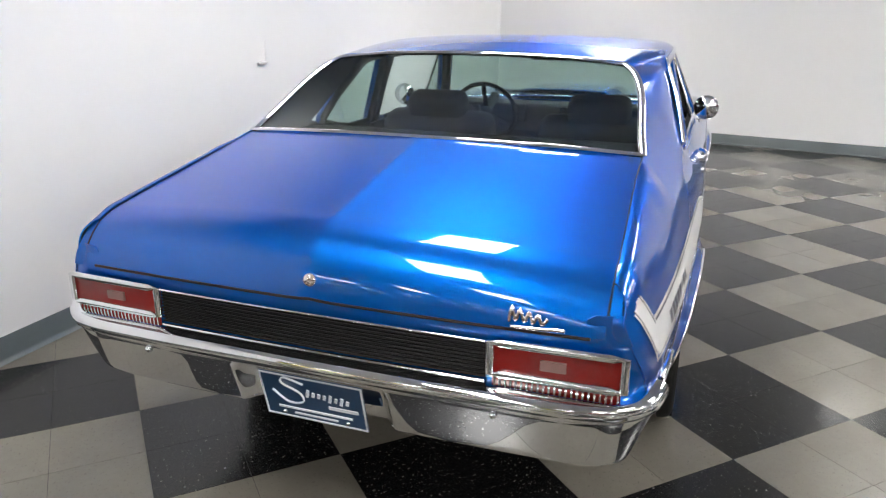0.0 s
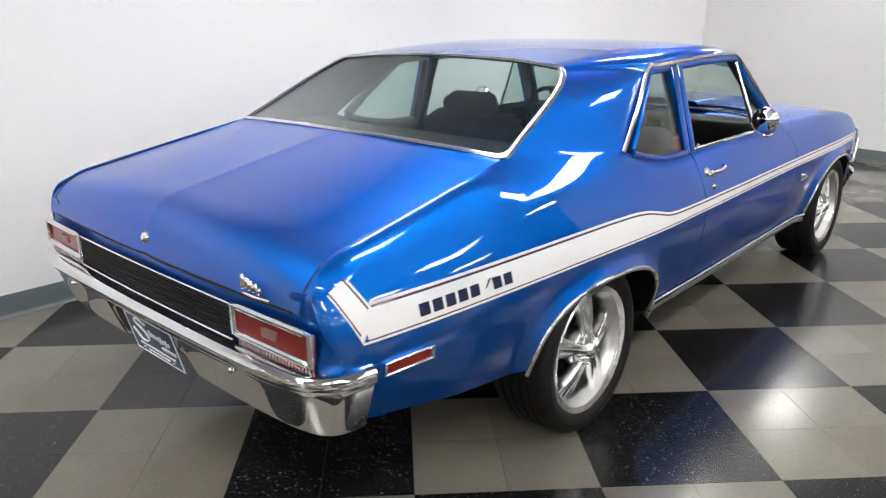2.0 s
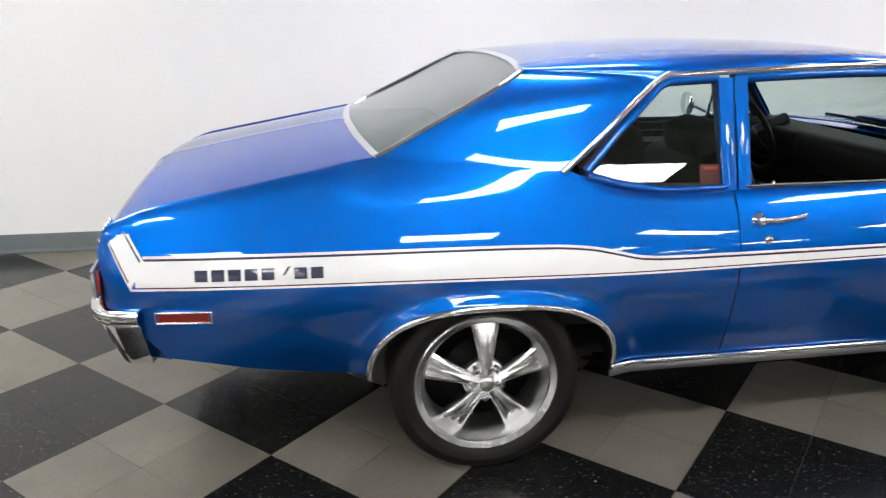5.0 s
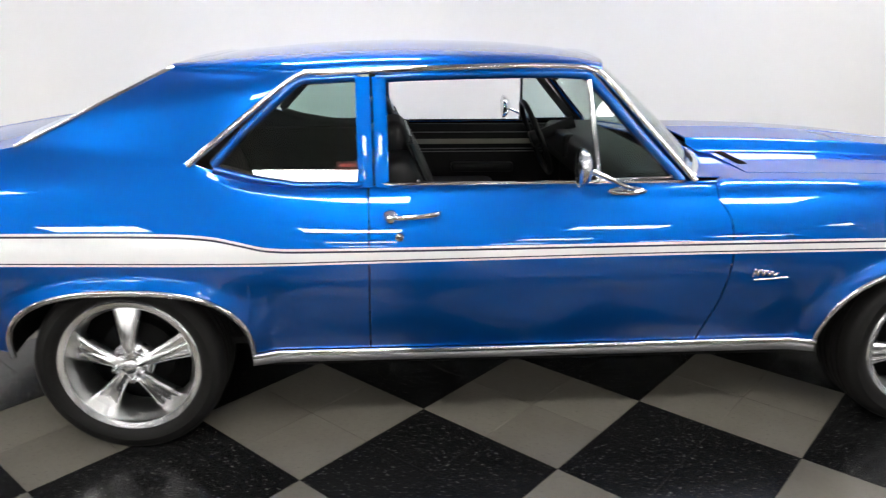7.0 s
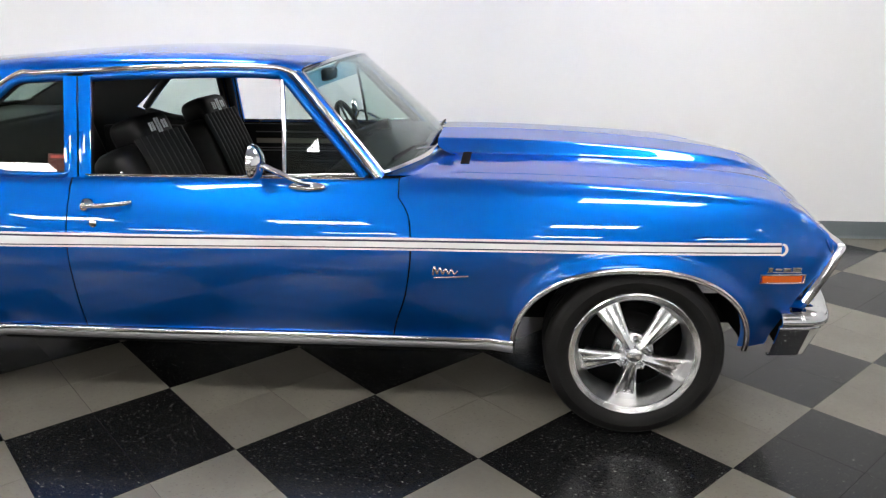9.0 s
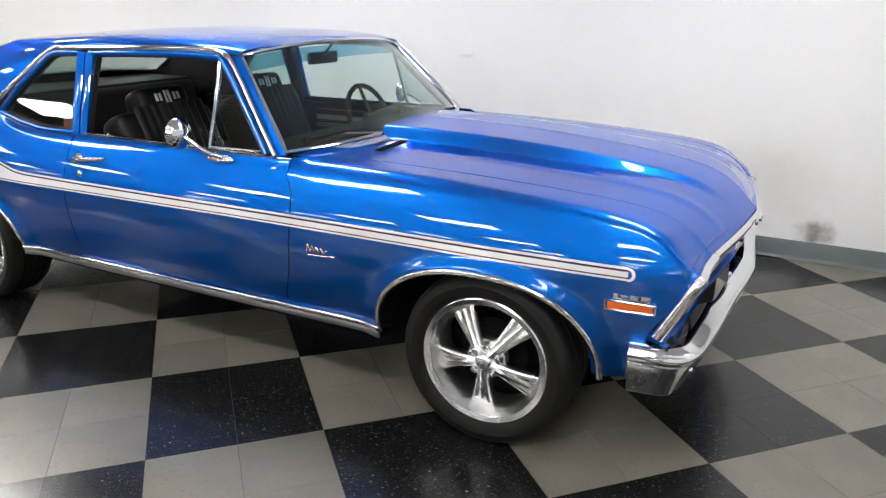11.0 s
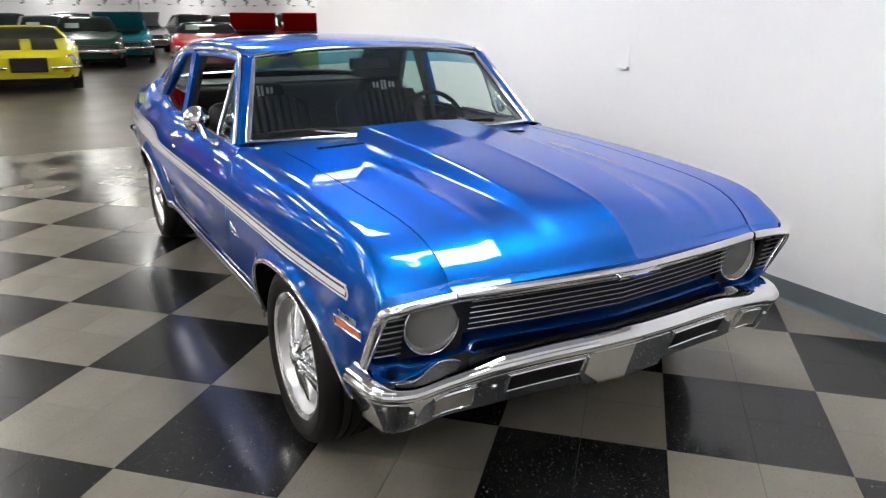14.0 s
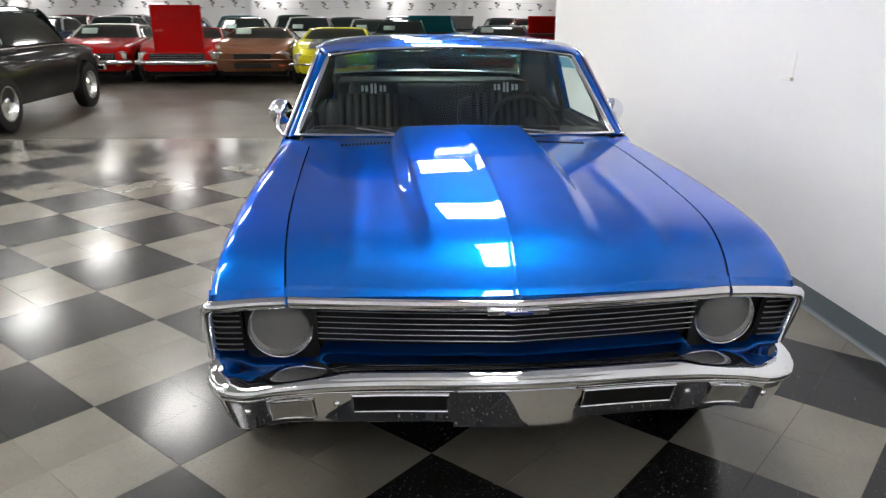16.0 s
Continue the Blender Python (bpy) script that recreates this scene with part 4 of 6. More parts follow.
# ---- bumpers ----
class Bumper:
    """A pressed chrome bumper: a profile of (outward, share of height) along a line in plan."""

    def __init__(self, plan, top, height, profile, side, dip=0.0):
        self.plan, self.top, self.height, self.profile, self.side, self.dip = plan, top, height, profile, side, dip

    def at(self, y, o, h):
        k = abs(y)
        d = 0.004
        x = self.plan(k)
        if self.side > 0 and h < 0:
            o *= lerp(0.42, 0.85, smooth(0.49, 0.55, k) * (1 - smooth(0.76, 0.82, k)))
        o -= self.dip * (1 - smooth(0.185, 0.235, k)) * smooth(0.18, 0.34, h)
        slope = (self.plan(min(k + d, 0.879)) - self.plan(max(k - d, 0))) / (min(k + d, 0.879) - max(k - d, 0))
        n = Vector((self.side, -slope * self.side * math.copysign(1, y) if k > 1e-6 else 0.0, 0)).normalized()
        p = Vector((x, y, self.top(k) - self.height(k) * h)) + n * o
        if self.side > 0:
            p.y = p.y * 1.018 + 0.012
        return p

    def build(self, name, label):
        ys = sorted(set(steps(60, -0.86, 0.86) + steps(16, 0.18, 0.24) + steps(16, -0.24, -0.18) + [s * v for s in (-1, 1) for v in (0.80, 0.82, 0.835, 0.85, 0.858, 0.865, 0.87, 0.874, 0.877, 0.879)]))
        bm = bmesh.new()
        fine = spline([(o, h, 0) for o, h in self.profile], 4)
        grid(bm, lambda y, i: self.at(y, fine[i].x, fine[i].y), ys, range(len(fine)))
        face_out(bm)
        return part(name, bm, CHROME, car, label, thick=0.006)


front_bumper = Bumper(Curve((0, 3.622), (0.15, 3.612), (0.35, 3.592), (0.55, 3.576), (0.68, 3.558), (0.76, 3.540), (0.81, 3.520), (0.845, 3.485), (0.866, 3.435), (0.879, 3.345)),
                      Curve((0, 0.524), (0.5, 0.513), (0.66, 0.492), (0.77, 0.470), (0.83, 0.470), (0.879, 0.478)),
                      Curve((0, 0.174), (0.5, 0.168), (0.66, 0.152), (0.77, 0.160), (0.879, 0.174)),
                      [(-0.105, -0.13), (-0.06, -0.10), (-0.018, -0.04), (0.0, 0.02), (0.006, 0.11), (0.001, 0.20), (-0.012, 0.24), (-0.012, 0.30), (-0.048, 0.85), (-0.058, 0.97), (-0.085, 1.0)], 1)
front = front_bumper.build("front_bumper", "polished chrome front bumper with slots and parking lamps")
rear_bumper = Bumper(Curve((0, -1.228), (0.4, -1.224), (0.62, -1.214), (0.76, -1.188), (0.82, -1.155), (0.85, -1.125), (0.868, -1.085), (0.879, -1.03)),
                     Curve((0, 0.626), (0.5, 0.626), (0.75, 0.624), (0.879, 0.632)),
                     Curve((0, 0.185), (0.6, 0.187), (0.879, 0.19)),
                     [(-0.10, -0.06), (-0.04, -0.06), (-0.006, -0.02), (0.002, 0.07), (-0.002, 0.17), (-0.016, 0.22), (-0.018, 0.28), (-0.062, 0.92), (-0.072, 0.98), (-0.10, 1.0)], -1, 0.045)
rear = rear_bumper.build("rear_bumper", "polished chrome rear bumper")


def on_bumper(b, y0, y1, h0, h1, proud, o0, o1, ny=10):
    bm = bmesh.new()
    grid(bm, lambda y, t: b.at(y, lerp(o0, o1, t) + proud, lerp(h0, h1, t)), steps(ny, y0, y1), steps(3))
    face_out(bm)
    return bm


def face_o(h):
    return lerp(-0.012, -0.048, (h - 0.30) / 0.55)


for s in (-1, 1):
    a, b = (0.185, 0.455) if s > 0 else (-0.455, -0.195)
    part("bumper_slot", on_bumper(front_bumper, a, b, 0.33, 0.68, 0.0035, face_o(0.33), face_o(0.68)), BLACK, front, "black opening in the bumper", thick=0.002)
    for h in (0.318, 0.69):
        pts = [front_bumper.at(y, face_o(h) + 0.004, h) for y in steps(8, a, b)]
        sweep_part("slot_lip", pts, round_section(0.0035, n=6), CHROME, front)
    for y in (a, b):
        pts = [front_bumper.at(y, face_o(h) + 0.004, h) for h in steps(4, 0.318, 0.69)]
        sweep_part("slot_lip", pts, round_section(0.0035, n=6), CHROME, front, up=(1, 0, 0))
    a, b = (0.565, 0.69) if s > 0 else (-0.69, -0.565)
    part("parking_lamp", on_bumper(front_bumper, a, b, 0.36, 0.80, 0.006, face_o(0.36), face_o(0.80)), CLEAR_LENS, front, "frosted parking lamp lens", thick=0.004)
    loop = [front_bumper.at(y, face_o(0.35) + 0.005, 0.35) for y in steps(6, a, b)] + [front_bumper.at(y, face_o(0.81) + 0.005, 0.81) for y in steps(6, b, a)]
    sweep_part("lamp_rim", loop, round_section(0.004, n=6), CHROME, front, closed=True)
    for y in (s * 0.50, s * 0.755):
        bm = bmesh.new()
        bmesh.ops.create_uvsphere(bm, u_segments=12, v_segments=8, radius=0.011, matrix=Matrix.Translation(front_bumper.at(y, face_o(0.5) - 0.002, 0.5)))
        part("bolt", bm, CHROME, front)
    bm = bmesh.new()
    bmesh.ops.create_uvsphere(bm, u_segments=12, v_segments=8, radius=0.010, matrix=Matrix.Translation(rear_bumper.at(s * 0.50, -0.018, 0.3)))
    part("bolt", bm, CHROME, rear)
# plate blank in the middle of the front bumper
part("plate_bracket", on_bumper(front_bumper, -0.180, 0.165, 0.24, 1.04, 0.008, face_o(0.26), face_o(1.0), 16), CHROME, front, "blank chrome plate filler", thick=0.006)
# rear plate on its bracket
plate = box_part("license_plate", (0, 0, 0), (0.004, 0.305, 0.152), PLATE_BLUE, car, "dark blue dealer plate with white border and marks", bevel=0.0015)
plate.location = (-1.172, 0.0, 0.493)
for c, sz in (((-0.003, 0, 0.072), (0.003, 0.300, 0.004)), ((-0.003, 0, -0.072), (0.003, 0.300, 0.004)), ((-0.003, 0.149, 0), (0.003, 0.004, 0.146)), ((-0.003, -0.149, 0), (0.003, 0.004, 0.146))):
    box_part("border", c, sz, PLATE_WHITE, plate, bevel=0)
# a flourish and lines of small print as plain strokes
sweep_part("mark", spline([(-0.0035, 0.02, 0.052), (-0.0035, 0.075, 0.066), (-0.0035, 0.085, 0.045), (-0.0035, 0.035, 0.020), (-0.0035, 0.030, -0.010), (-0.0035, 0.075, -0.018), (-0.0035, 0.118, 0.018)], 6),
           slab_section(0.003, 0.009), PLATE_WHITE, plate, up=(1, 0, 0))
for i in range(8):
    z = 0.026 - 0.004 * i * 0.3
    box_part("mark", (-0.0035, 0.012 - i * 0.0165, z - 0.004), (0.003, 0.008, 0.026 if i in (0, 4, 6) else 0.015), PLATE_WHITE, plate, bevel=0, rot=Matrix.Rotation(0.25, 4, "X"))
box_part("mark", (-0.0035, -0.088, -0.014), (0.003, 0.085, 0.010), PLATE_WHITE, plate, bevel=0)
box_part("mark", (-0.0035, 0.0, -0.040), (0.003, 0.22, 0.006), PLATE_WHITE, plate, bevel=0)
box_part("mark", (-0.0035, 0.0, -0.057), (0.003, 0.13, 0.005), PLATE_WHITE, plate, bevel=0)
for s in (-1, 1):
    bm = bmesh.new()
    lathe(bm, [(0, -0.006), (0.005, -0.006), (0.006, 0)], 10, (-0.002, s * 0.095, -0.058), "X")
    part("screw", bm, CHROME, plate)
plate.rotation_euler = (0, radians(-14), 0)


# ---- tail ----
def tail_sheet(y0, y1, z0, z1, proud, material, name, parent, label="", ny=14, thick=0.004):
    bm = bmesh.new()
    grid(bm, lambda y, z: (tail_x(y) - proud, y, z), steps(ny, y0, y1), steps(3, z0, z1))
    face_out(bm)
    return part(name, bm, material, parent, label, thick=thick)


for s in (-1, 1):
    a, b = (0.478, 0.788) if s > 0 else (-0.788, -0.478)
    light = tail_sheet(a, b, 0.664, 0.738, 0.010, RED_LENS, "tail_light", car, "red tail light with a chrome rim", thick=0.012)
    loop = [Vector((tail_x(y) - 0.014, y, 0.741)) for y in steps(12, a, b)] + [Vector((tail_x(y) - 0.014, y, 0.661)) for y in steps(12, b, a)]
    sweep_part("chrome_rim", loop, slab_section(0.020, 0.013), CHROME, light, "bright chrome rim", closed=True, up=(1, 0, 0))
    m = (a + b) / 2 - s * 0.005
    tail_sheet(m - 0.030, m + 0.030, 0.687, 0.712, 0.016, REVERSE_LENS, "reverse_lamp", light, "small clear reversing lens", 4, 0.006)
    tail_sheet(a + 0.006, b - 0.006, 0.632, 0.652, 0.007, RED_LENS, "lower_reflector", light, "dark red ribbed strip under the lens", thick=0.006)
    for q in steps(22, a + 0.012, b - 0.012):
        box_part("rib", (tail_x(q) - 0.0085, q, 0.642), (0.004, 0.003, 0.018), CHROME, light, bevel=0)
    # inner chrome end pieces below the lights
    tail_sheet(s * 0.485, s * 0.478, 0.605, 0.636, 0.012, CHROME, "trim_end", light, "", 2)
band = tail_sheet(-0.466, 0.466, 0.643, 0.735, 0.006, BLACK, "tail_band", car, "black ribbed panel between the tail lights", 24)
for k in range(9):
    z = 0.650 + k * 0.0098
    sweep_part("rib", [(tail_x(y) - 0.0125, y, z) for y in steps(20, -0.464, 0.464)], slab_section(0.006, 0.004), BLACK, band)
for z in (0.7405, 0.638):
    sweep_part("chrome_edge", [(tail_x(y) - 0.012, y, z) for y in steps(20, -0.466, 0.466)], slab_section(0.010, 0.006), CHROME, band, "bright edge")
bm = bmesh.new()
lathe(bm, [(0, -0.012), (0.010, -0.012), (0.0165, -0.008), (0.019, 0.0), (0.019, 0.01)], 24, (-1.157, 0.0, 0.826), "X")
part("trunk_lock", bm, CHROME, car, "round chrome trunk lock")


def script_badge(parent, place, length, height, turn, name="badge"):
    """A small chrome script, kept to plain strokes."""
    bm = bmesh.new()
    m = Matrix.Translation(place) @ turn
    for pts in (
            [(0.0, 0.1), (0.05, 0.85), (0.12, 0.2), (0.20, 0.75), (0.28, 0.2), (0.36, 0.65), (0.44, 0.2), (0.52, 0.6), (0.60, 0.2), (0.70, 0.5)],
            [(0.03, -0.12), (0.5, -0.06), (0.8, 0.02), (1.0, 0.05)]):
        line = spline([(x * length, 0, z * height) for x, z in pts], 5)
        add_sweep(bm, [m @ p for p in line], round_section(height * 0.10, n=6), up=tuple(m.to_3x3() @ Vector((0, 1, 0))))
    return part(name, bm, CHROME, parent, "chrome script badge")


script_badge(car, (-1.164, -0.520, 0.792), 0.13, 0.05, Matrix.Rotation(radians(-90), 4, "Z") @ Matrix.Rotation(radians(-3), 4, "Z"), "rear_badge")
script_badge(car, (2.145, -side_y(2.2, 0.62) - 0.004, 0.604), 0.125, 0.042, Matrix(), "fender_badge")
script_badge(car, (2.26, side_y(2.2, 0.62) + 0.004, 0.606), 0.115, 0.034, Matrix.Rotation(math.pi, 4, "Z"), "fender_badge")


# ---- side markers, handles, locks, mirrors ----
def marker(s, x0, x1, z0, z1, lens, name):
    bm = bmesh.new()
    grid(bm, lambda x, z: (x, s * (side_y(x, z) + 0.006), z), steps(6, x0, x1), steps(2, z0, z1))
    face_out(bm)
    ob = part(name, bm, lens, car, thick=0.006)
    e = 0.008
    loop = [(x, s * (side_y(x, z1) + 0.004), z1 + e * 0.4) for x in steps(6, x0 - e, x1 + e)] + [(x, s * (side_y(x, z0) + 0.004), z0 - e * 0.4) for x in steps(6, x1 + e, x0 - e)]
    sweep_part("chrome_rim", loop, slab_section(0.008, 0.012), CHROME, ob, closed=True, up=(0, s, 0))
    return ob


for s in (-1, 1):
    marker(s, -0.975, -0.83, 0.596, 0.624, RED_LENS, "rear_side_marker")
    marker(s, 3.265, 3.40, 0.600, 0.624, AMBER, "front_side_marker")
    bm = bmesh.new()
    for k, (dx, w, hh) in enumerate(((0.0, 0.016, 0.016), (0.022, 0.024, 0.010), (0.05, 0.028, 0.014), (0.082, 0.03, 0.016), (0.05, 0.115, 0.005))):
        x = 3.28 + dx
        z = 0.646 if k < 4 else 0.636
        add_box(bm, (x + w / 2 if k < 4 else 3.335, s * (side_y(x, z) + 0.004), z), (w, 0.005, hh))
    part("engine_badge", bm, CHROME, car, "small chrome badge", smooth_shade=False, bevel=0.002)
    # door handle: paddle, ends and push button
    y = side_y(0.96, 0.835)
    door = door_parts[s]
    pts = spline([(0.895, s * (y + 0.010), 0.832), (0.93, s * (y + 0.030), 0.834), (0.99, s * (y + 0.034), 0.838), (1.05, s * (y + 0.022), 0.842), (1.068, s * (y + 0.002), 0.843)], 6)
    handle = sweep_part("door_handle", pts, slab_section(0.012, 0.017), CHROME, door, "chrome door handle")
    bm = bmesh.new()
    lathe(bm, [(0, -0.030), (0.012, -0.030), (0.015, -0.026), (0.015, -0.012), (0.024, -0.008), (0.026, 0.004)], 20)
    if s > 0:
        bmesh.ops.rotate(bm, verts=bm.verts[:], matrix=Matrix.Rotation(math.pi, 3, "Z"))
    bmesh.ops.translate(bm, verts=bm.verts[:], vec=(0.905, s * (y - 0.002), 0.828))
    part("push_button", bm, CHROME, door)
    bm = bmesh.new()
    lathe(bm, [(0, -0.006), (0.011, -0.006), (0.014, -0.003), (0.015, 0.003)], 18)
    if s > 0:
        bmesh.ops.rotate(bm, verts=bm.verts[:], matrix=Matrix.Rotation(math.pi, 3, "Z"))
    bmesh.ops.translate(bm, verts=bm.verts[:], vec=(0.933, s * side_y(0.933, 0.768), 0.768))
    part("door_lock", bm, CHROME, door)
    # mirror: a round chrome bowl on a bent arm
    arm = spline([(1.715, s * 0.846, 0.912), (1.68, s * 0.868, 0.926), (1.63, s * 0.876, 0.950), (1.56, s * 0.876, 0.982)], 6)
    mirror = sweep_part("side_mirror", arm, slab_section(0.022, 0.016), CHROME, car, "round chrome side mirror on a bent arm")
    bm = bmesh.new()
    lathe(bm, [(0.0, 0.034), (0.026, 0.030), (0.047, 0.018), (0.061, 0.003), (0.065, -0.010), (0.063, -0.013)], 32, (1.535, s * 0.874, 0.990), "X")
    bowl = part("mirror_bowl", bm, CHROME, mirror, thick=0.002)
    bm = bmesh.new()
    lathe(bm, [(0.0, -0.009), (0.062, -0.009), (0.063, -0.012), (0.0, -0.012)], 32, (1.535, s * 0.874, 0.990), "X")
    part("mirror_glass", bm, CHROME, mirror)
    bm = bmesh.new()
    lathe(bm, [(0, -0.003), (0.02, -0.003), (0.026, 0.0), (0.028, 0.006)], 18)
    bmesh.ops.scale(bm, verts=bm.verts[:], vec=(2.4, 1, 0.6))
    bmesh.ops.rotate(bm, verts=bm.verts[:], matrix=Matrix.Rotation(radians(-40) if s < 0 else radians(220), 3, "X"))
    bmesh.ops.translate(bm, verts=bm.verts[:], vec=(1.70, s * 0.842, 0.906))
    part("mirror_base", bm, CHROME, mirror)


# ---- nose ----
NOSE = Curve((0, 3.600), (0.3, 3.572), (0.53, 3.541), (0.62, 3.528), (0.72, 3.522), (0.80, 3.518), (0.845, 3.510))


def nose_pts(y0, y1, z, back=0.0, n=40):
    return [Vector((NOSE(abs(y)) - back, y, z(abs(y)) if callable(z) else z)) for y in steps(n, y0, y1)]


lip = Curve((0, 0.730), (0.6, 0.728), (0.74, 0.724), (0.845, 0.714))
sweep_part("hood_molding", nose_pts(-0.614, 0.614, lip, -0.003), slab_section(0.020, 0.034), CHROME, hood, "bright molding along the hood edge")
bm = bmesh.new()
for c, sz in (((3.612, 0, 0.716), (0.010, 0.17, 0.016)), ((3.618, 0, 0.716), (0.010, 0.05, 0.014))):
    add_box(bm, c, sz)
nose_badge = part("nose_badge", bm, CHROME, hood, "chrome bar badge", smooth_shade=False, bevel=0.003)
box_part("badge_inlay", (3.6245, 0, 0.716), (0.004, 0.075, 0.007), mat("badge_blue", (0.01, 0.02, 0.15), 0.3), nose_badge, bevel=0.001)


def nose_sheet(y0, y1, z0, z1, back0, back1, material, name, parent, label="", ny=24, nz=6, thick=0.004):
    bm = bmesh.new()
    grid(bm, lambda y, t: (NOSE(abs(y)) - lerp(back0, back1, t), y, lerp(z0, z1, t)), steps(ny, y0, y1), steps(nz))
    face_out(bm)
    return part(name, bm, material, parent, label, thick=thick)


grille = nose_sheet(-0.545, 0.545, 0.555, 0.722, 0.110, 0.075, BLACK, "grille", car, "black grille with thin bright bars")
for k in range(6):
    z = 0.688 - k * 0.0185
    sweep_part("grille_bar", nose_pts(-0.543, 0.543, z, 0.040 + 0.004 * k), round_section(0.0015, n=6), DULL_METAL, grille)
# a black shelf behind the bars
nose_sheet(-0.825, 0.825, 0.36, 0.58, 0.16, 0.115, DARK, "radiator_support", car)
for s in (-1, 1):
    bezel = nose_sheet(s * 0.548, s * 0.752, 0.520, 0.720, 0.090, 0.060, BLACK, "headlight_bezel", car, "black headlight surround", 8)
    bm = bmesh.new()
    c = (3.452, s * 0.652, 0.621)
    lathe(bm, [(0.093, -0.02), (0.092, 0.006), (0.089, 0.010), (0.086, 0.008), (0.085, -0.01)], 40, c, "X")
    head = part("headlight", bm, CHROME, car, "round sealed-beam headlight")
    bm = bmesh.new()
    dome = Curve((0, 0.039), (0.03, 0.037), (0.062, 0.029), (0.081, 0.015), (0.086, 0.004))

    def fluted(a, q):
        y, z = q * math.cos(a), q * math.sin(a)
        flute = 0.0016 * (1 - smooth(0.066, 0.078, q)) * math.cos(2 * math.pi * y / 0.016)
        return (c[0] + dome(q) + flute, c[1] + y, c[2] + z)

    grid(bm, fluted, [2 * math.pi * k / 96 for k in range(96)], [0.001] + steps(28, 0.003, 0.086), closed_u=True)
    face_out(bm, (c[0] - 0.1, c[1], c[2]))
    lens = part("lens", bm, HEAD_GLASS, head, "clear fluted glass lens")
    lens.visible_shadow = False
    bm = bmesh.new()
    lathe(bm, [(0.084, 0.002), (0.07, -0.03), (0.045, -0.05), (0.015, -0.056), (0.0, -0.056)], 40, c, "X")
    part("reflector", bm, CAST, head)
    bm = bmesh.new()
    lathe(bm, [(0.0, -0.012), (0.020, -0.014), (0.022, -0.03), (0.012, -0.05)], 20, c, "X")
    part("bulb_shield", bm, CHROME, head)
    # louvred corner
    corner = nose_sheet(s * 0.756, s * 0.836, 0.545, 0.700, 0.085, 0.040, BLACK, "corner_louvre", car, "black louvred corner", 6)
    for k in range(7):
        z = 0.560 + k * 0.0195
        sweep_part("louvre", nose_pts(s * 0.758, s * 0.834, z, 0.058 - 0.0050 * k, 6), slab_section(0.006, 0.003), DULL_METAL, corner)
    sweep_part("corner_trim", spline([(3.531, s * 0.620, 0.728), (3.522, s * 0.72, 0.722), (3.524, s * 0.80, 0.717), (3.516, s * 0.834, 0.707), (3.476, s * 0.845, 0.630), (3.420, s * 0.850, 0.525)], 8),
               slab_section(0.032, 0.034), CHROME, car, "bright chrome corner trim")


def valance_top(y):
    """Lower under the headlights and the louvred corners than under the grille."""
    return lerp(0.556, 0.512, smooth(0.525, 0.56, abs(y))) + 0.018 * smooth(0.74, 0.76, abs(y))


bm = bmesh.new()
ys = steps(100, -0.832, 0.832)
grid(bm, lambda y, t: (NOSE(abs(y)) - lerp(0.105, 0.056, t), y, lerp(valance_top(y) - 0.058, valance_top(y), t)), ys, steps(5))
face_out(bm)
part("front_valance", bm, BLUE, car, "blue metallic lower front panel", thick=0.004)
bm = bmesh.new()
grid(bm, lambda y, t: (NOSE(abs(y)) - lerp(0.052, 0.105, t), y, valance_top(y) + 0.010 * t), ys, steps(4))
face_out(bm)
part("valance_top", bm, BLUE, car, thick=0.004)
bm = bmesh.new()
grid(bm, lambda y, t: (NOSE(abs(y)) - 0.108, y, lerp(0.36, valance_top(y) - 0.060, t)), ys, steps(3))
face_out(bm)
part("splash_pan", bm, BLACK, car, "black pan behind the bumper", thick=0.003)
for s in (-1, 1):
    box_part("valance_end", (3.405, s * 0.800, 0.490), (0.08, 0.04, 0.06), BLUE, car, bevel=0.012)
# the painted edge above the bright molding
bm = bmesh.new()
grid(bm, lambda y, t: (NOSE(abs(y)) - lerp(0.003, 0.024, t) - 0.02 * smooth(0.80, 0.84, abs(y)), y, lerp(lip(abs(y)) - 0.01, lip(abs(y)) + lerp(0.040, 0.031, smooth(0.60, 0.66, abs(y))), t)), steps(80, -0.838, 0.838), steps(5))
face_out(bm)
part("header_panel", bm, BLUE, car, thick=0.004)

# ---- cowl, wipers ----
for s in (-1, 1):
    for k in range(14):
        y = s * (0.325 + k * 0.0155)
        box_part("cowl_slot", (2.235, y, hood_z(2.235, y) + 0.0015), (0.034, 0.0095, 0.005), DARK, hood, bevel=0.001)
for y0, x0, y1, x1, ym, xm in ((-0.27, 2.10, -0.60, 2.015, -0.47, 2.055), (0.50, 2.11, 0.05, 2.11, 0.26, 2.105)):
    arm = spline([(x0, y0, 0.958), (lerp(x0, xm, 0.5) - 0.01, lerp(y0, ym, 0.5), 0.968), (xm - 0.015, ym, 0.978)], 6)
    wiper = sweep_part("wiper", arm, slab_section(0.010, 0.005), DULL_METAL, car, "satin wiper arm with a black blade")
    blade = [(lerp(x0, x1, t) - 0.03, lerp(y0 - 0.02, y1 - 0.05 * (1 if y0 < 0 else -0.5), t), 0.974 + 0.006 * math.sin(math.pi * t)) for t in steps(8, 0.05, 1.05)]
    sweep_part("blade", blade, slab_section(0.008, 0.014), BLACK, wiper)

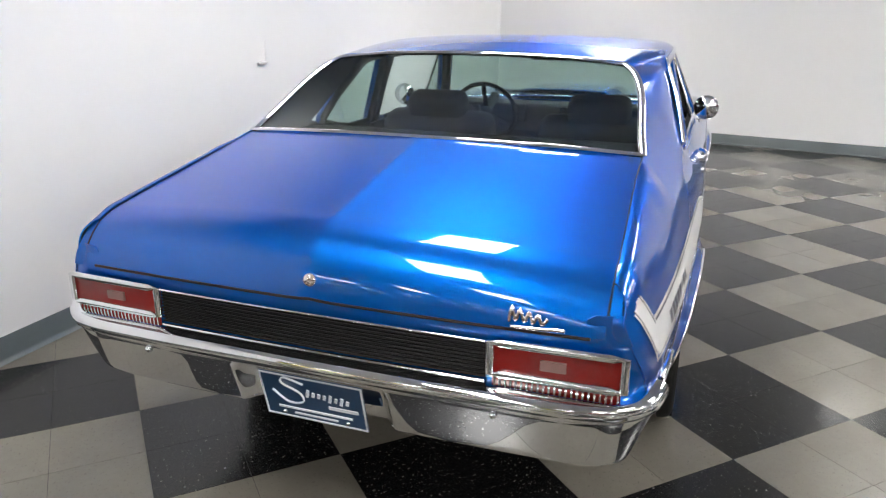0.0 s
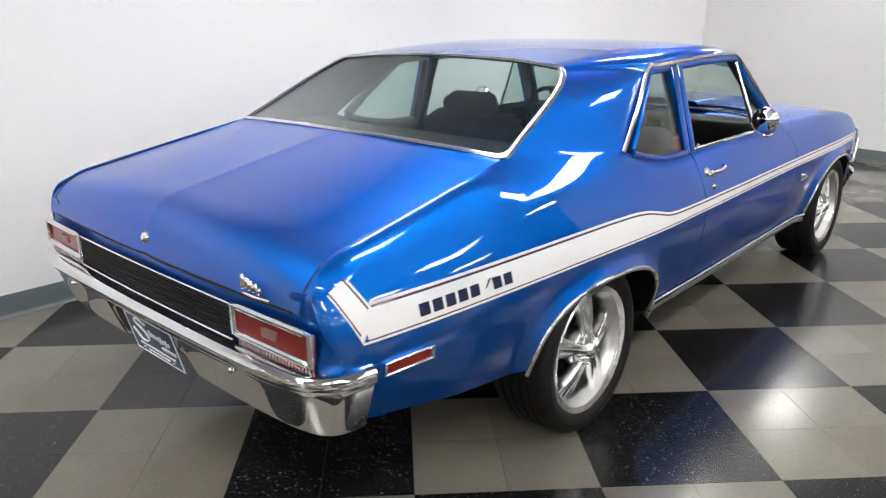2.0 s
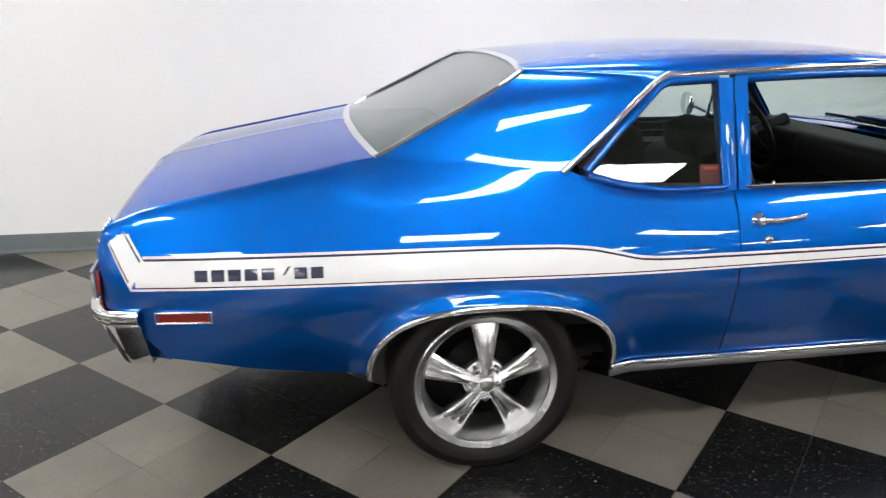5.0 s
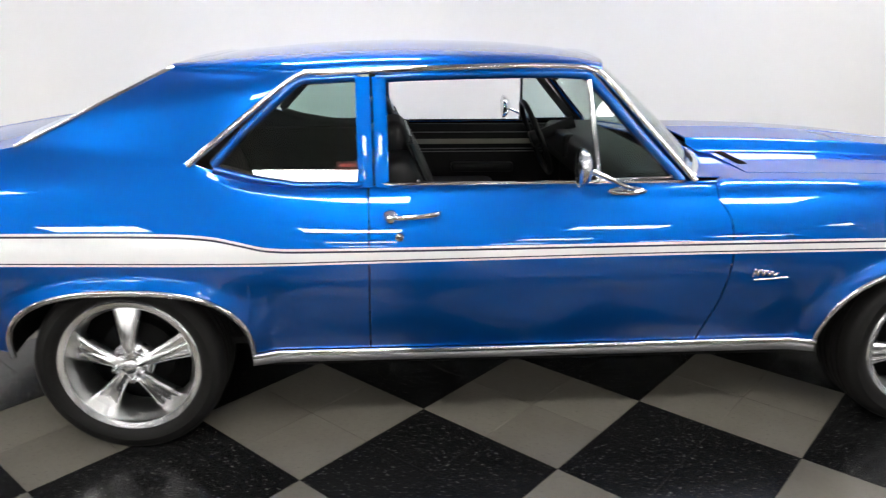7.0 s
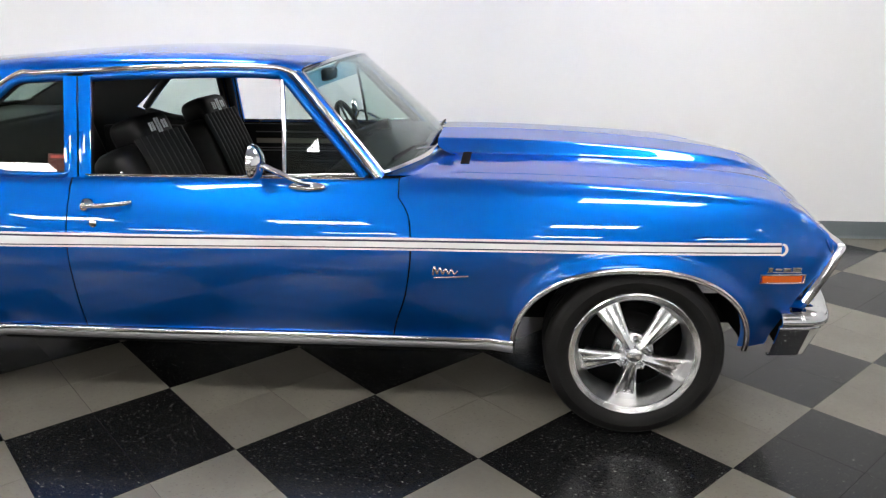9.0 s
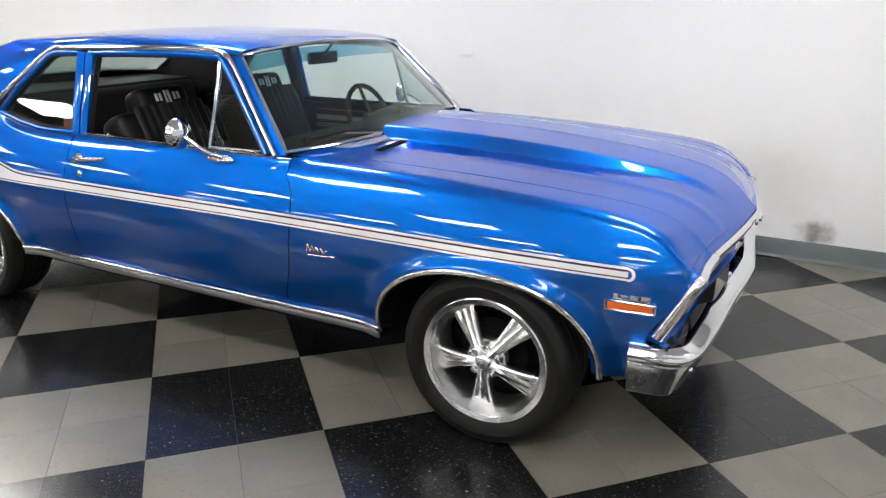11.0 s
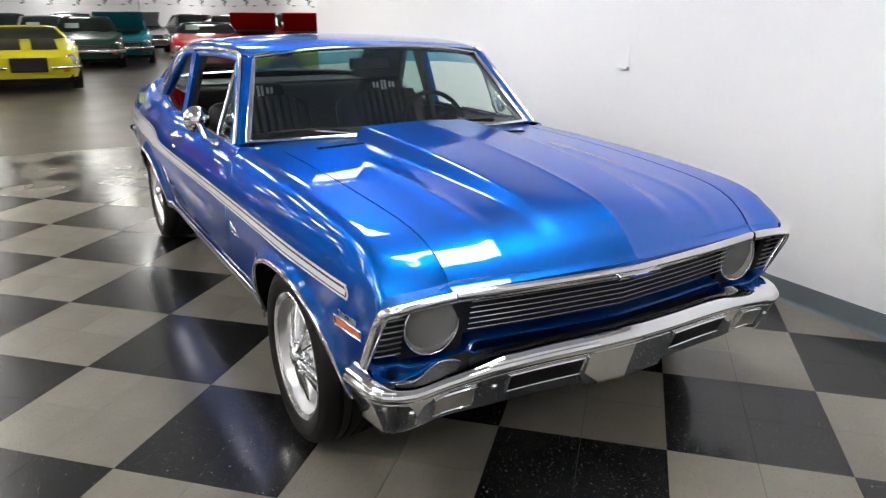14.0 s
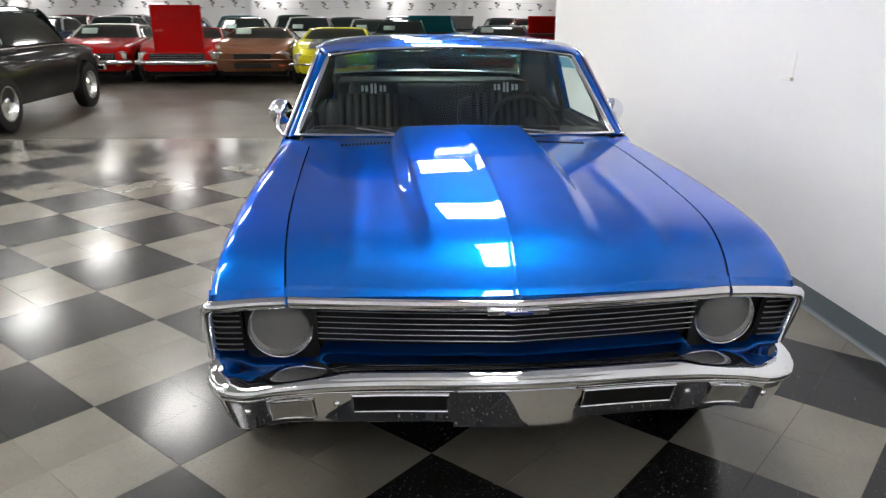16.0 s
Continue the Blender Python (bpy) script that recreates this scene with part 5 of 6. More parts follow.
# ---- interior ----
def rounded_box(name, c, s, r, material, parent, label="", rot=None, seg=4):
    bm = bmesh.new()
    bmesh.ops.create_cube(bm, size=1, matrix=Matrix.Diagonal((*s, 1)))
    bmesh.ops.bevel(bm, geom=bm.edges[:], offset=r, segments=seg, profile=0.6, affect="EDGES")
    bmesh.ops.transform(bm, matrix=Matrix.Translation(c) @ (rot or Matrix()), verts=bm.verts[:])
    return part(name, bm, material, parent, label)


for s in (-1, 1):
    y = s * 0.40
    sx = 0.09 if s < 0 else 0.03
    seat = rounded_box("front_seat", (1.15 + sx, y, 0.56), (0.54, 0.60, 0.17), 0.05, LEATHER, car, "black pleated bucket seat with a marked headrest")
    tilt = Matrix.Rotation(radians(-21), 4, "Y")
    back = rounded_box("seat_back", (0.885 + sx, y, 0.750), (0.19, 0.58, 0.50), 0.085, LEATHER, seat, rot=tilt)
    bm = bmesh.new()

    def pleat(v, t):
        p = Vector((0.093 + 0.013 * abs(math.cos(v * math.pi * 4.5)) + 0.012 * math.sin(math.pi * t), v * 0.21, lerp(-0.22, 0.24, t)))
        return Matrix.Translation((0.885 + sx, y, 0.765)) @ tilt @ p

    grid(bm, pleat, steps(72, -1, 1), steps(10))
    face_out(bm, (0.7, y, 0.76))
    part("pleats", bm, LEATHER, seat, thick=0.01)
    head = rounded_box("headrest", (0.815 + sx, y, 1.022), (0.145, 0.30, 0.135), 0.058, LEATHER, seat, "black headrest with white marks", rot=tilt)
    hm = Matrix.Translation((0.815 + sx, y, 1.028)) @ tilt
    for dy, w, hh in ((-0.054, 0.040, 0.036), (0.0, 0.036, 0.060), (0.054, 0.040, 0.036)):
        bm = bmesh.new()
        for k in (-1, 1):
            add_box(bm, hm @ Vector((0.0745, dy + k * w * 0.3, 0)), (0.003, w * 0.36, hh), tilt)
        part("headrest_mark", bm, PLATE_WHITE, seat, smooth_shade=False)
    # door card with armrest and pale strip
    card = rounded_box("door_card", (1.43, s * 0.785, 0.64), (1.14, 0.03, 0.54), 0.012, LEATHER, door_parts[s], "black door card")
    box_part("card_strip", (1.45, s * 0.768, 0.815), (0.95, 0.006, 0.028), CREAM, door_parts[s], "pale strip")
    rounded_box("armrest", (1.40, s * 0.745, 0.68), (0.34, 0.07, 0.05), 0.02, LEATHER, door_parts[s])
    for z in (0.865, 0.775, 0.76):
        box_part("chrome_line", (1.45, s * 0.768, z), (0.95, 0.005, 0.005), DULL_METAL, door_parts[s], bevel=0.001)
    rounded_box("rear_side_panel", (0.46, s * 0.76, 0.68), (0.74, 0.04, 0.44), 0.012, LEATHER, car)
    bm = bmesh.new()
    lathe(bm, [(0, 0.0), (0.006, 0.0), (0.008, 0.008), (0.004, 0.02), (0, 0.021)], 10)
    bmesh.ops.rotate(bm, verts=bm.verts[:], matrix=Matrix.Rotation(radians(90), 3, "X"))
    bmesh.ops.translate(bm, verts=bm.verts[:], vec=(1.0, s * 0.775, 0.915))
    part("lock_knob", bm, CHROME, door_parts[s])
rear_seat = rounded_box("rear_seat", (0.35, 0, 0.54), (0.50, 1.30, 0.18), 0.06, LEATHER, car, "black rear bench seat")
rounded_box("rear_backrest", (0.07, 0, 0.76), (0.15, 1.34, 0.50), 0.06, LEATHER, rear_seat, rot=Matrix.Rotation(radians(-18), 4, "Y"))
rounded_box("package_tray", (-0.16, 0, 1.005), (0.42, 1.32, 0.03), 0.01, LEATHER, car, "black package shelf under the rear window")
rounded_box("rear_bulkhead", (-0.12, 0, 0.70), (0.03, 1.40, 0.58), 0.01, DARK, car)
rounded_box("dashboard", (1.86, 0, 0.855), (0.26, 1.46, 0.17), 0.05, BLACK, car, "black padded dashboard")
rounded_box("dash_lower", (1.90, 0, 0.70), (0.16, 1.44, 0.20), 0.03, BLACK, car)
rounded_box("firewall", (2.02, 0, 0.62), (0.03, 1.50, 0.58), 0.01, DARK, car)
rounded_box("carpet", (1.15, 0, 0.345), (1.75, 1.48, 0.03), 0.01, CARPET, car)
rounded_box("transmission_tunnel", (1.20, 0, 0.40), (1.5, 0.26, 0.16), 0.06, CARPET, car)
rounded_box("instrument_pod", (1.74, 0.38, 0.885), (0.06, 0.44, 0.11), 0.02, BLACK, car)
# steering wheel
tm = Matrix.Translation((1.62, 0.38, 0.895)) @ Matrix.Rotation(radians(68), 4, "Y")
ring = [tm @ Vector((0.185 * math.cos(2 * math.pi * k / 40), 0.185 * math.sin(2 * math.pi * k / 40), 0)) for k in range(40)]
steering = sweep_part("steering_wheel", ring, round_section(0.0135, n=10), BLACK, car, "black three-spoke steering wheel", closed=True, up=tuple(tm.to_3x3() @ Vector((0, 0, 1))))
for a in (90, 210, 330):
    pts = [tm @ Vector((r * math.cos(radians(a + 90)), r * math.sin(radians(a + 90)), 0.012 * (1 - r / 0.18))) for r in (0.03, 0.1, 0.178)]
    sweep_part("spoke", pts, slab_section(0.030, 0.005), BLACK, steering, up=tuple(tm.to_3x3() @ Vector((0, 0, 1))))
bm = bmesh.new()
bmesh.ops.create_cone(bm, cap_ends=True, segments=20, radius1=0.042, radius2=0.030, depth=0.05, matrix=tm)
part("horn_cap", bm, BLACK, steering)
sweep_part("column", [tm @ Vector((0, 0, 0.02)), tm @ Vector((0, 0, 0.20))], round_section(0.03), BLACK, steering)
# rear-view mirror and headliner
rounded_box("rear_view_mirror", (1.60, 0, 1.235), (0.025, 0.22, 0.055), 0.012, BLACK, car, "rear-view mirror")
sweep_part("mirror_stem", [(1.61, 0, 1.25), (1.66, 0, 1.305)], round_section(0.007), CHROME, car)
# red sticker with white edge and its word
sticker = box_part("window_sticker", (0.765, -0.782, 0.968), (0.072, 0.002, 0.062), STICKER_RED, car, "red rectangular sticker inside the side window", bevel=0, rot=Matrix.Rotation(radians(-16), 4, "X"))
word = bpy.data.curves.new("sticker_word", "FONT")
word.body = "TUNED"
word.size, word.extrude, word.align_x, word.offset = 0.022, 0.0003, "CENTER", 0.0006
tob = new("sticker_word", word)
word.materials.append(STICKER_WORD)
bpy.context.view_layer.update()
flat = bpy.data.meshes.new_from_object(tob)
bpy.data.objects.remove(tob)
tob = new("sticker_word", flat)
tob.matrix_basis = Matrix.Translation((0.765, -0.7850, 0.958)) @ Matrix.Rotation(radians(-16), 4, "X") @ Matrix.Rotation(radians(90), 4, "X")
tob.parent = sticker
box_part("sticker_bar", (0.765, -0.7775, 0.986), (0.05, 0.002, 0.010), STICKER_WORD, sticker, bevel=0, rot=Matrix.Rotation(radians(-16), 4, "X"))

# ---- the hall behind: parked cars, pennants ----
def paint(name, color):
    return mat(name, color, 0.4, 0.0, 0.5, spec=0.06, var=0.05, var_scale=2.0)


PAINTS = {n: paint(n.replace(" ", "_") + "_paint", c) for n, c in {
    "red": (0.30, 0.003, 0.003), "dark red": (0.16, 0.008, 0.010), "tan": (0.13, 0.058, 0.030), "yellow": (0.55, 0.50, 0.02), "black": (0.006, 0.006, 0.007),
    "white": (0.62, 0.62, 0.60), "dark green": (0.018, 0.05, 0.035), "teal": (0.015, 0.16, 0.20), "dark blue": (0.01, 0.03, 0.07), "silver": (0.30, 0.31, 0.32),
    "light green": (0.22, 0.30, 0.20), "bright red": (0.34, 0.006, 0.004)}.items()}
CAR_GLASS = mat("parked_car_glass", (0.012, 0.018, 0.018), 0.06, spec=0.8)
SIGN_WHITE = mat("paper_white", (0.30, 0.38, 0.34), 0.6)


def parked_wheel(parent, x, s, r, w):
    bm = bmesh.new()
    lathe(bm, [(r * 0.62, -0.09), (r * 0.85, -0.10), (r * 0.97, -0.085), (r, -0.05), (r, 0.05), (r * 0.97, 0.085), (r * 0.62, 0.09)], 28)
    wheel = part("wheel", bm, RUBBER, parent, "", sharp=40)
    wheel.matrix_basis = pose(x, s * w, r, 0, 0, 0 if s < 0 else 180)
    bm = bmesh.new()
    lathe(bm, [(0.0, -0.075), (r * 0.2, -0.075), (r * 0.3, -0.05), (r * 0.52, -0.055), (r * 0.58, -0.092), (r * 0.63, -0.094), (r * 0.63, -0.06)], 24)
    part("rim", bm, POLISHED, wheel, sharp=40)


def parked_car(color, x, y, turn, label, length=4.7, width=1.82, height=1.28, hood="closed", top=None, stripes=None, kind="coupe", paper=True, nose="wide"):
    """A car of the sixties or seventies, nose along +X before it is turned."""
    p = PAINTS[color]
    ob = empty("parked_" + kind, label, "car" if kind != "pickup" else "pickup truck", (x, y, 0), "cars parked in the hall")
    f, b, w = length * 0.5, -length * 0.5, width / 2
    r = 0.33 if kind != "pickup" else 0.36
    fa, ra = f - 0.85, b + 1.0
    lift = 0.0 if kind != "pickup" else 0.12
    deck = Curve((b, 0.80 + lift), (b + 0.15, 0.88 + lift), (b + 1.1, 0.93 + lift), (0.2, 0.95 + lift), (0.75, 0.95 + lift), (f - 0.9, 0.895 + lift), (f - 0.4, 0.815 + lift), (f - 0.12, 0.75 + lift), (f, 0.66 + lift))
    plan = Curve((b, 0.86), (b + 0.25, 0.97), (-0.2, 1.0), (f - 0.7, 0.98), (f - 0.25, 0.91), (f - 0.08, 0.84), (f, 0.76))

    def low(q):
        for c in (fa, ra):
            d = abs(q - c) / (r + 0.05)
            if d < 1:
                return max(0.27 + lift * 0.3, r + (r + 0.04) * math.sqrt(1 - d * d))
            return 0.27 + lift * 0.3

    xs = sorted(set(steps(30, b, f) + [c + k * (r + 0.05) for c in (fa, ra) for k in (-1, -0.98, -0.9, -0.7, 0.7, 0.9, 0.98, 1)]))
    sec = [(0.94, 0.0), (0.985, 0.2), (1.0, 0.45), (0.99, 0.66), (0.965, 0.84), (0.91, 0.955), (0.83, 1.0), (0.70, 0.985), (0.56, 0.955), (0.30, 0.975), (0.0, 0.985)]
    sec = [(-a, h) for a, h in sec] + [(a, h) for a, h in sec[-2::-1]]
    bm = bmesh.new()
    def under(q, h):
        return q - 0.16 * (1 - min(h / 0.4, 1)) * smooth(f - 0.6, f, q) - 0.05 * smooth(0.75, 1.0, h) * smooth(f - 0.3, f, q)

    rows = grid(bm, lambda q, k: (under(q, sec[k][1]), sec[k][0] * w * plan(q), lerp(low(q), deck(q), sec[k][1])), xs, range(len(sec)))
    for end in (0, -1):
        bm.faces.new([row[end] for row in rows] if end else [row[end] for row in rows][::-1])
    bmesh.ops.recalc_face_normals(bm, faces=bm.faces[:])
    part("body", bm, p, ob, sharp=60)
    for q in (fa, ra):
        for s in (-1, 1):
            parked_wheel(ob, q, s, r, w - 0.10)
    if kind == "pickup":
        c0, c1, c2, c3 = -1.0, -0.75, 0.55, 0.95
    else:
        c0, c1, c2, c3 = b + 1.0, b + 1.75, 0.15, 0.75
    zt, zb = height, deck(0) - 0.01
    bm = bmesh.new()

    def cabin(u, v, grow=0.0):
        q = Curve((0, c0), (0.33, c1), (0.66, c2), (1, c3))(u)
        h = Curve((0, 0), (0.33, 0.94), (0.5, 1.0), (0.66, 0.96), (1, 0))(u)
        z = zb + (zt - zb) * h
        wide = lerp(0.84, 0.66, h) * w
        if abs(v) > 0.8:
            k = (abs(v) - 0.8) / 0.2
            return (q, math.copysign(lerp(wide, 0.88 * w, k), v), lerp(z - 0.02, zb, k))
        return (q, wide * v / 0.8, z - 0.02 * (abs(v) / 0.8) ** 3)

    grid(bm, cabin, steps(18), steps(20, -1, 1))
    bmesh.ops.recalc_face_normals(bm, faces=bm.faces[:])
    part("cabin_glass", bm, CAR_GLASS, ob, "dark glass")
    tp = PAINTS[top] if top else p
    bm = bmesh.new()

    def skin(u, v):
        q = cabin(u, v)
        return (q[0], q[1] * 1.01, q[2] + 0.008)

    grid(bm, skin, steps(10, 0.29, 0.69), steps(12, -0.82, 0.82))
    face_out(bm, (0, 0, 0.5))
    part("roof", bm, tp, ob, thick=0.012)
    for s in (-1, 1):
        for u0, u1 in ((0.30, 0.02), (0.68, 0.98)):
            pts = [Vector(skin(u, s * 0.8)) for u in steps(6, u0, u1)]
            sweep_part("pillar", pts, slab_section(0.05, 0.03), tp, ob)
        sweep_part("sill_line", [(q, s * (w * plan(q) * 0.955), deck(q) * 0.965) for q in steps(12, b + 0.3, f - 0.3)], round_section(0.008, n=6), CHROME, ob)
        bm = bmesh.new()
        lathe(bm, [(0.086, 0.0), (0.098, 0.012), (0.108, 0.0), (0.108, -0.05)], 20, (f - 0.075, s * w * 0.78, 0.59 + lift), "X")
        lamp = part("headlight", bm, CHROME, ob)
        bm = bmesh.new()
        lathe(bm, [(0.0, 0.02), (0.05, 0.015), (0.088, 0.0)], 20, (f - 0.078, s * w * 0.78, 0.59 + lift), "X")
        part("lens", bm, CLEAR_LENS, lamp)
        box_part("marker_lamp", (f - 0.10, s * w * 0.70, 0.40 + lift), (0.06, 0.15, 0.04), AMBER, ob, bevel=0.006)
    openings = {"wide": ((0, 0.58, 1.16, 0.15),), "split": ((0, 0.52, 0.62, 0.26),), "double": ((0, 0.59, 0.80, 0.13), (0, 0.40, 0.80, 0.09))}[nose]
    for gy, gz, gw, gh in openings:
        grille = box_part("grille", (f - 0.035, gy, gz + lift), (0.07, gw, gh), BLACK, ob, bevel=0.012)
        for k in range(3 if nose == "wide" else 0):
            box_part("grille_bar", (f + 0.003, gy, gz + lift + gh * (k - 1) * 0.3), (0.008, gw * 0.95, 0.006), DULL_METAL, grille, bevel=0)
    box_part("air_dam", (f - 0.22, 0, 0.25 + lift), (0.10, width * 0.80, 0.14), DARK, ob, bevel=0.02)
    for q, sgn in ((f + 0.03, 1), (b - 0.03, -1)):
        spans = ((-1.0, -0.42), (0.42, 1.0)) if nose == "split" and sgn > 0 else ((-1.0, 1.0),)
        for t0, t1 in spans:
            pts = [(q - sgn * 0.14 * abs(t) ** 3, t * w * 0.97, (0.47 if nose != "double" else 0.52) + lift) for t in steps(12, t0, t1)]
            sweep_part("bumper", pts, slab_section(0.06, 0.09 if nose == "wide" else 0.045), p if nose == "double" else CHROME, ob)
    if stripes:
        for s in (-1, 1):
            bm = bmesh.new()
            grid(bm, lambda q, t: (q, s * lerp(0.09, 0.52, t), low(q) + (deck(q) - low(q)) * 0.98 + 0.010), steps(10, c3 + 0.05, f - 0.25), steps(3))
            face_out(bm, (0, 0, 0))
            part("stripe", bm, PAINTS[stripes], ob, thick=0.003)
    if hood == "forward":
        box_part("raised_hood", (f - 0.10, 0.05, 1.12), (0.04, 1.05, 1.07), p, ob, "hood panel standing open", bevel=0.02, rot=Matrix.Rotation(radians(4), 4, "Y"))
    elif hood == "back":
        box_part("raised_hood", (c3 + 0.36, 0, deck(1.0) + 0.25), (0.035, w * 1.5, 0.86), p, ob, "hood panel standing open", bevel=0.02, rot=Matrix.Rotation(radians(52), 4, "Y"))
        box_part("engine_bay", (f - 0.95, 0, deck(1.2) + 0.012), (0.95, w * 1.3, 0.03), BLACK, ob, bevel=0.01)
    if paper:
        box_part("price_card", (c3 - 0.06, -w * 0.38, zb + 0.15), (0.012, 0.34, 0.2), SIGN_WHITE, ob, bevel=0, rot=Matrix.Rotation(radians(-52), 4, "Y"))
    ob.rotation_euler = (0, 0, radians(turn))
    return ob


parked_car("red", -13.6, -6.84, 4, "red convertible with a white top, parked in the hall", top="white", height=1.24)
parked_car("red", -13.55, -4.9, 3, "red sports car with its hood panel standing open", hood="forward", height=1.16)
parked_car("tan", -13.55, -3.3, 3, "metallic tan coupe with two black grille openings", height=1.16, nose="double")
parked_car("yellow", -12.9, -1.41, 0, "yellow coupe with black hood stripes", stripes="black", height=1.18, paper=False, nose="split")
parked_car("dark green", -18.9, 0.25, -4, "dark green sedan parked behind the row", height=1.34)
parked_car("teal", -20.4, 1.35, -8, "dark teal sedan with its hood open", hood="back", height=1.34)
parked_car("bright red", -16.0, 3.0, -12, "red sports car with a dark roof", top="dark blue", height=1.2)
parked_car("bright red", -19.0, 5.1, -14, "bright red car with its hood open", hood="back", height=1.3)
parked_car("red", -17.2, 6.3, -20, "deep red car with its hood open", hood="back", height=1.36)
parked_car("yellow", -9.77, 4.75, -105, "yellow fastback coupe beside the partition wall", height=1.3, paper=False)
parked_car("black", -5.75, -6.05, 180, "black lowered pickup truck with chrome wheels", height=1.56, kind="pickup", width=1.9, length=4.6, paper=False)
back_colors = ["white", "dark blue", "silver", "dark green", "black", "white", "silver", "dark red", "dark green", "white", "teal", "black"]
for i in range(10):
    c = back_colors[i % len(back_colors)]
    parked_car(c, -20.6 - 0.25 * (i % 3), -13.6 + i * 2.15 - (0.0 if i < 7 else -3.4), 2 - i % 4, f"{c} vintage sedan in the second row", height=1.34 + 0.03 * (i % 3), top="white" if i % 4 == 1 else None)
for i in range(14):
    c = back_colors[(i * 5 + 2) % len(back_colors)]
    parked_car(c, -26.4 - 0.3 * (i % 2), -15.0 + i * 2.2, 3 - i % 5, f"{c} vintage car in the third row", height=1.38 + 0.04 * (i % 3), hood="back" if i in (8, 11) else "closed", top="white" if i % 5 == 2 else None, paper=False)

# strings of checkered pennants along the back wall
FLAG_WHITE = mat("pennant_white", (0.6, 0.6, 0.6), 0.7)
FLAG_BLACK = mat("pennant_black", (0.03, 0.03, 0.03), 0.7)
for row, (fx, fz, n) in enumerate(((-31.0, 2.12, 39), (-33.2, 1.86, 39))):
    line = empty("pennant_string", "string of black and white checkered pennants", "pennant string", (fx, 0, fz), "pennant strings")
    y0, gap = -19.995, 1.0254
    sag = lambda y: -0.10 * abs(math.sin(math.pi * (y - y0) / 6.1))
    sweep_part("cord", [(0, y, sag(y)) for y in steps(80, y0, y0 + gap * n)], round_section(0.008, n=5), FLAG_WHITE, line)
    for k in range(n):
        y = y0 + (k + 0.5) * gap
        z = sag(y)
        size = 0.34 if row == 0 else 0.26
        for a in range(4):
            for half in range(2):
                bm = bmesh.new()
                t0, t1 = a / 4, (a + 1) / 4
                w0, w1 = (1 - t0) * size * 0.42, (1 - t1) * size * 0.42
                s = -1 if half else 1
                pts = [(0, y, z - t0 * size), (0, y + s * w0, z - t0 * size), (0, y + s * w1, z - t1 * size), (0, y, z - t1 * size)]
                if a == 3:
                    pts = pts[:2] + pts[3:]
                bm.faces.new([bm.verts.new(q) for q in pts])
                if row == 0 or a == 0:
                    part("pennant", bm, FLAG_BLACK if (a + half) % 2 else FLAG_WHITE, line, smooth_shade=False, thick=0.003)
                else:
                    bm.free()
# steel column
for cx, cy in ((-23.7, 9.6), (-30.0, -6.4), (-30.0, 3.4)):
    col = box_part("steel_column", (cx, cy, HALL["top"] / 2 - 0.01), (0.22, 0.22, HALL["top"] - 0.02), LAMP_FRAME, None, bevel=0.01)
    tagged(col, "pale grey square steel column", "column")

# ---- small things on the walls ----
ledge = box_part("wall_bracket", (1.485, WALL_Y - 0.011, 1.150), (0.09, 0.022, 0.018), mat("white_plate", (0.78, 0.78, 0.78), 0.4), None, bevel=0.004)
tagged(ledge, "small white bracket on the white wall", "wall bracket")

sweep_part("wire", [(1.527, WALL_Y - 0.006, 1.152), (1.530, WALL_Y - 0.006, 1.22), (1.538, WALL_Y - 0.006, 1.29)], round_section(0.0018, n=6), ledge.data.materials[0], ledge, "thin white wire up the wall", up=(0, 1, 0))

# ---- tiled floor ----
TILE = 0.3048
TURN = radians(45.9)
ORIGIN = Vector((0.597, -1.094, 0))
AX, AY = Vector((math.cos(TURN), math.sin(TURN), 0)), Vector((-math.sin(TURN), math.cos(TURN), 0))
EDGE_X = -3.85


def front_wall_x(y):
    return CORNER[0] + (FRONT_END[0] - CORNER[0]) * (WALL_Y - y) / (WALL_Y - FRONT_END[1])


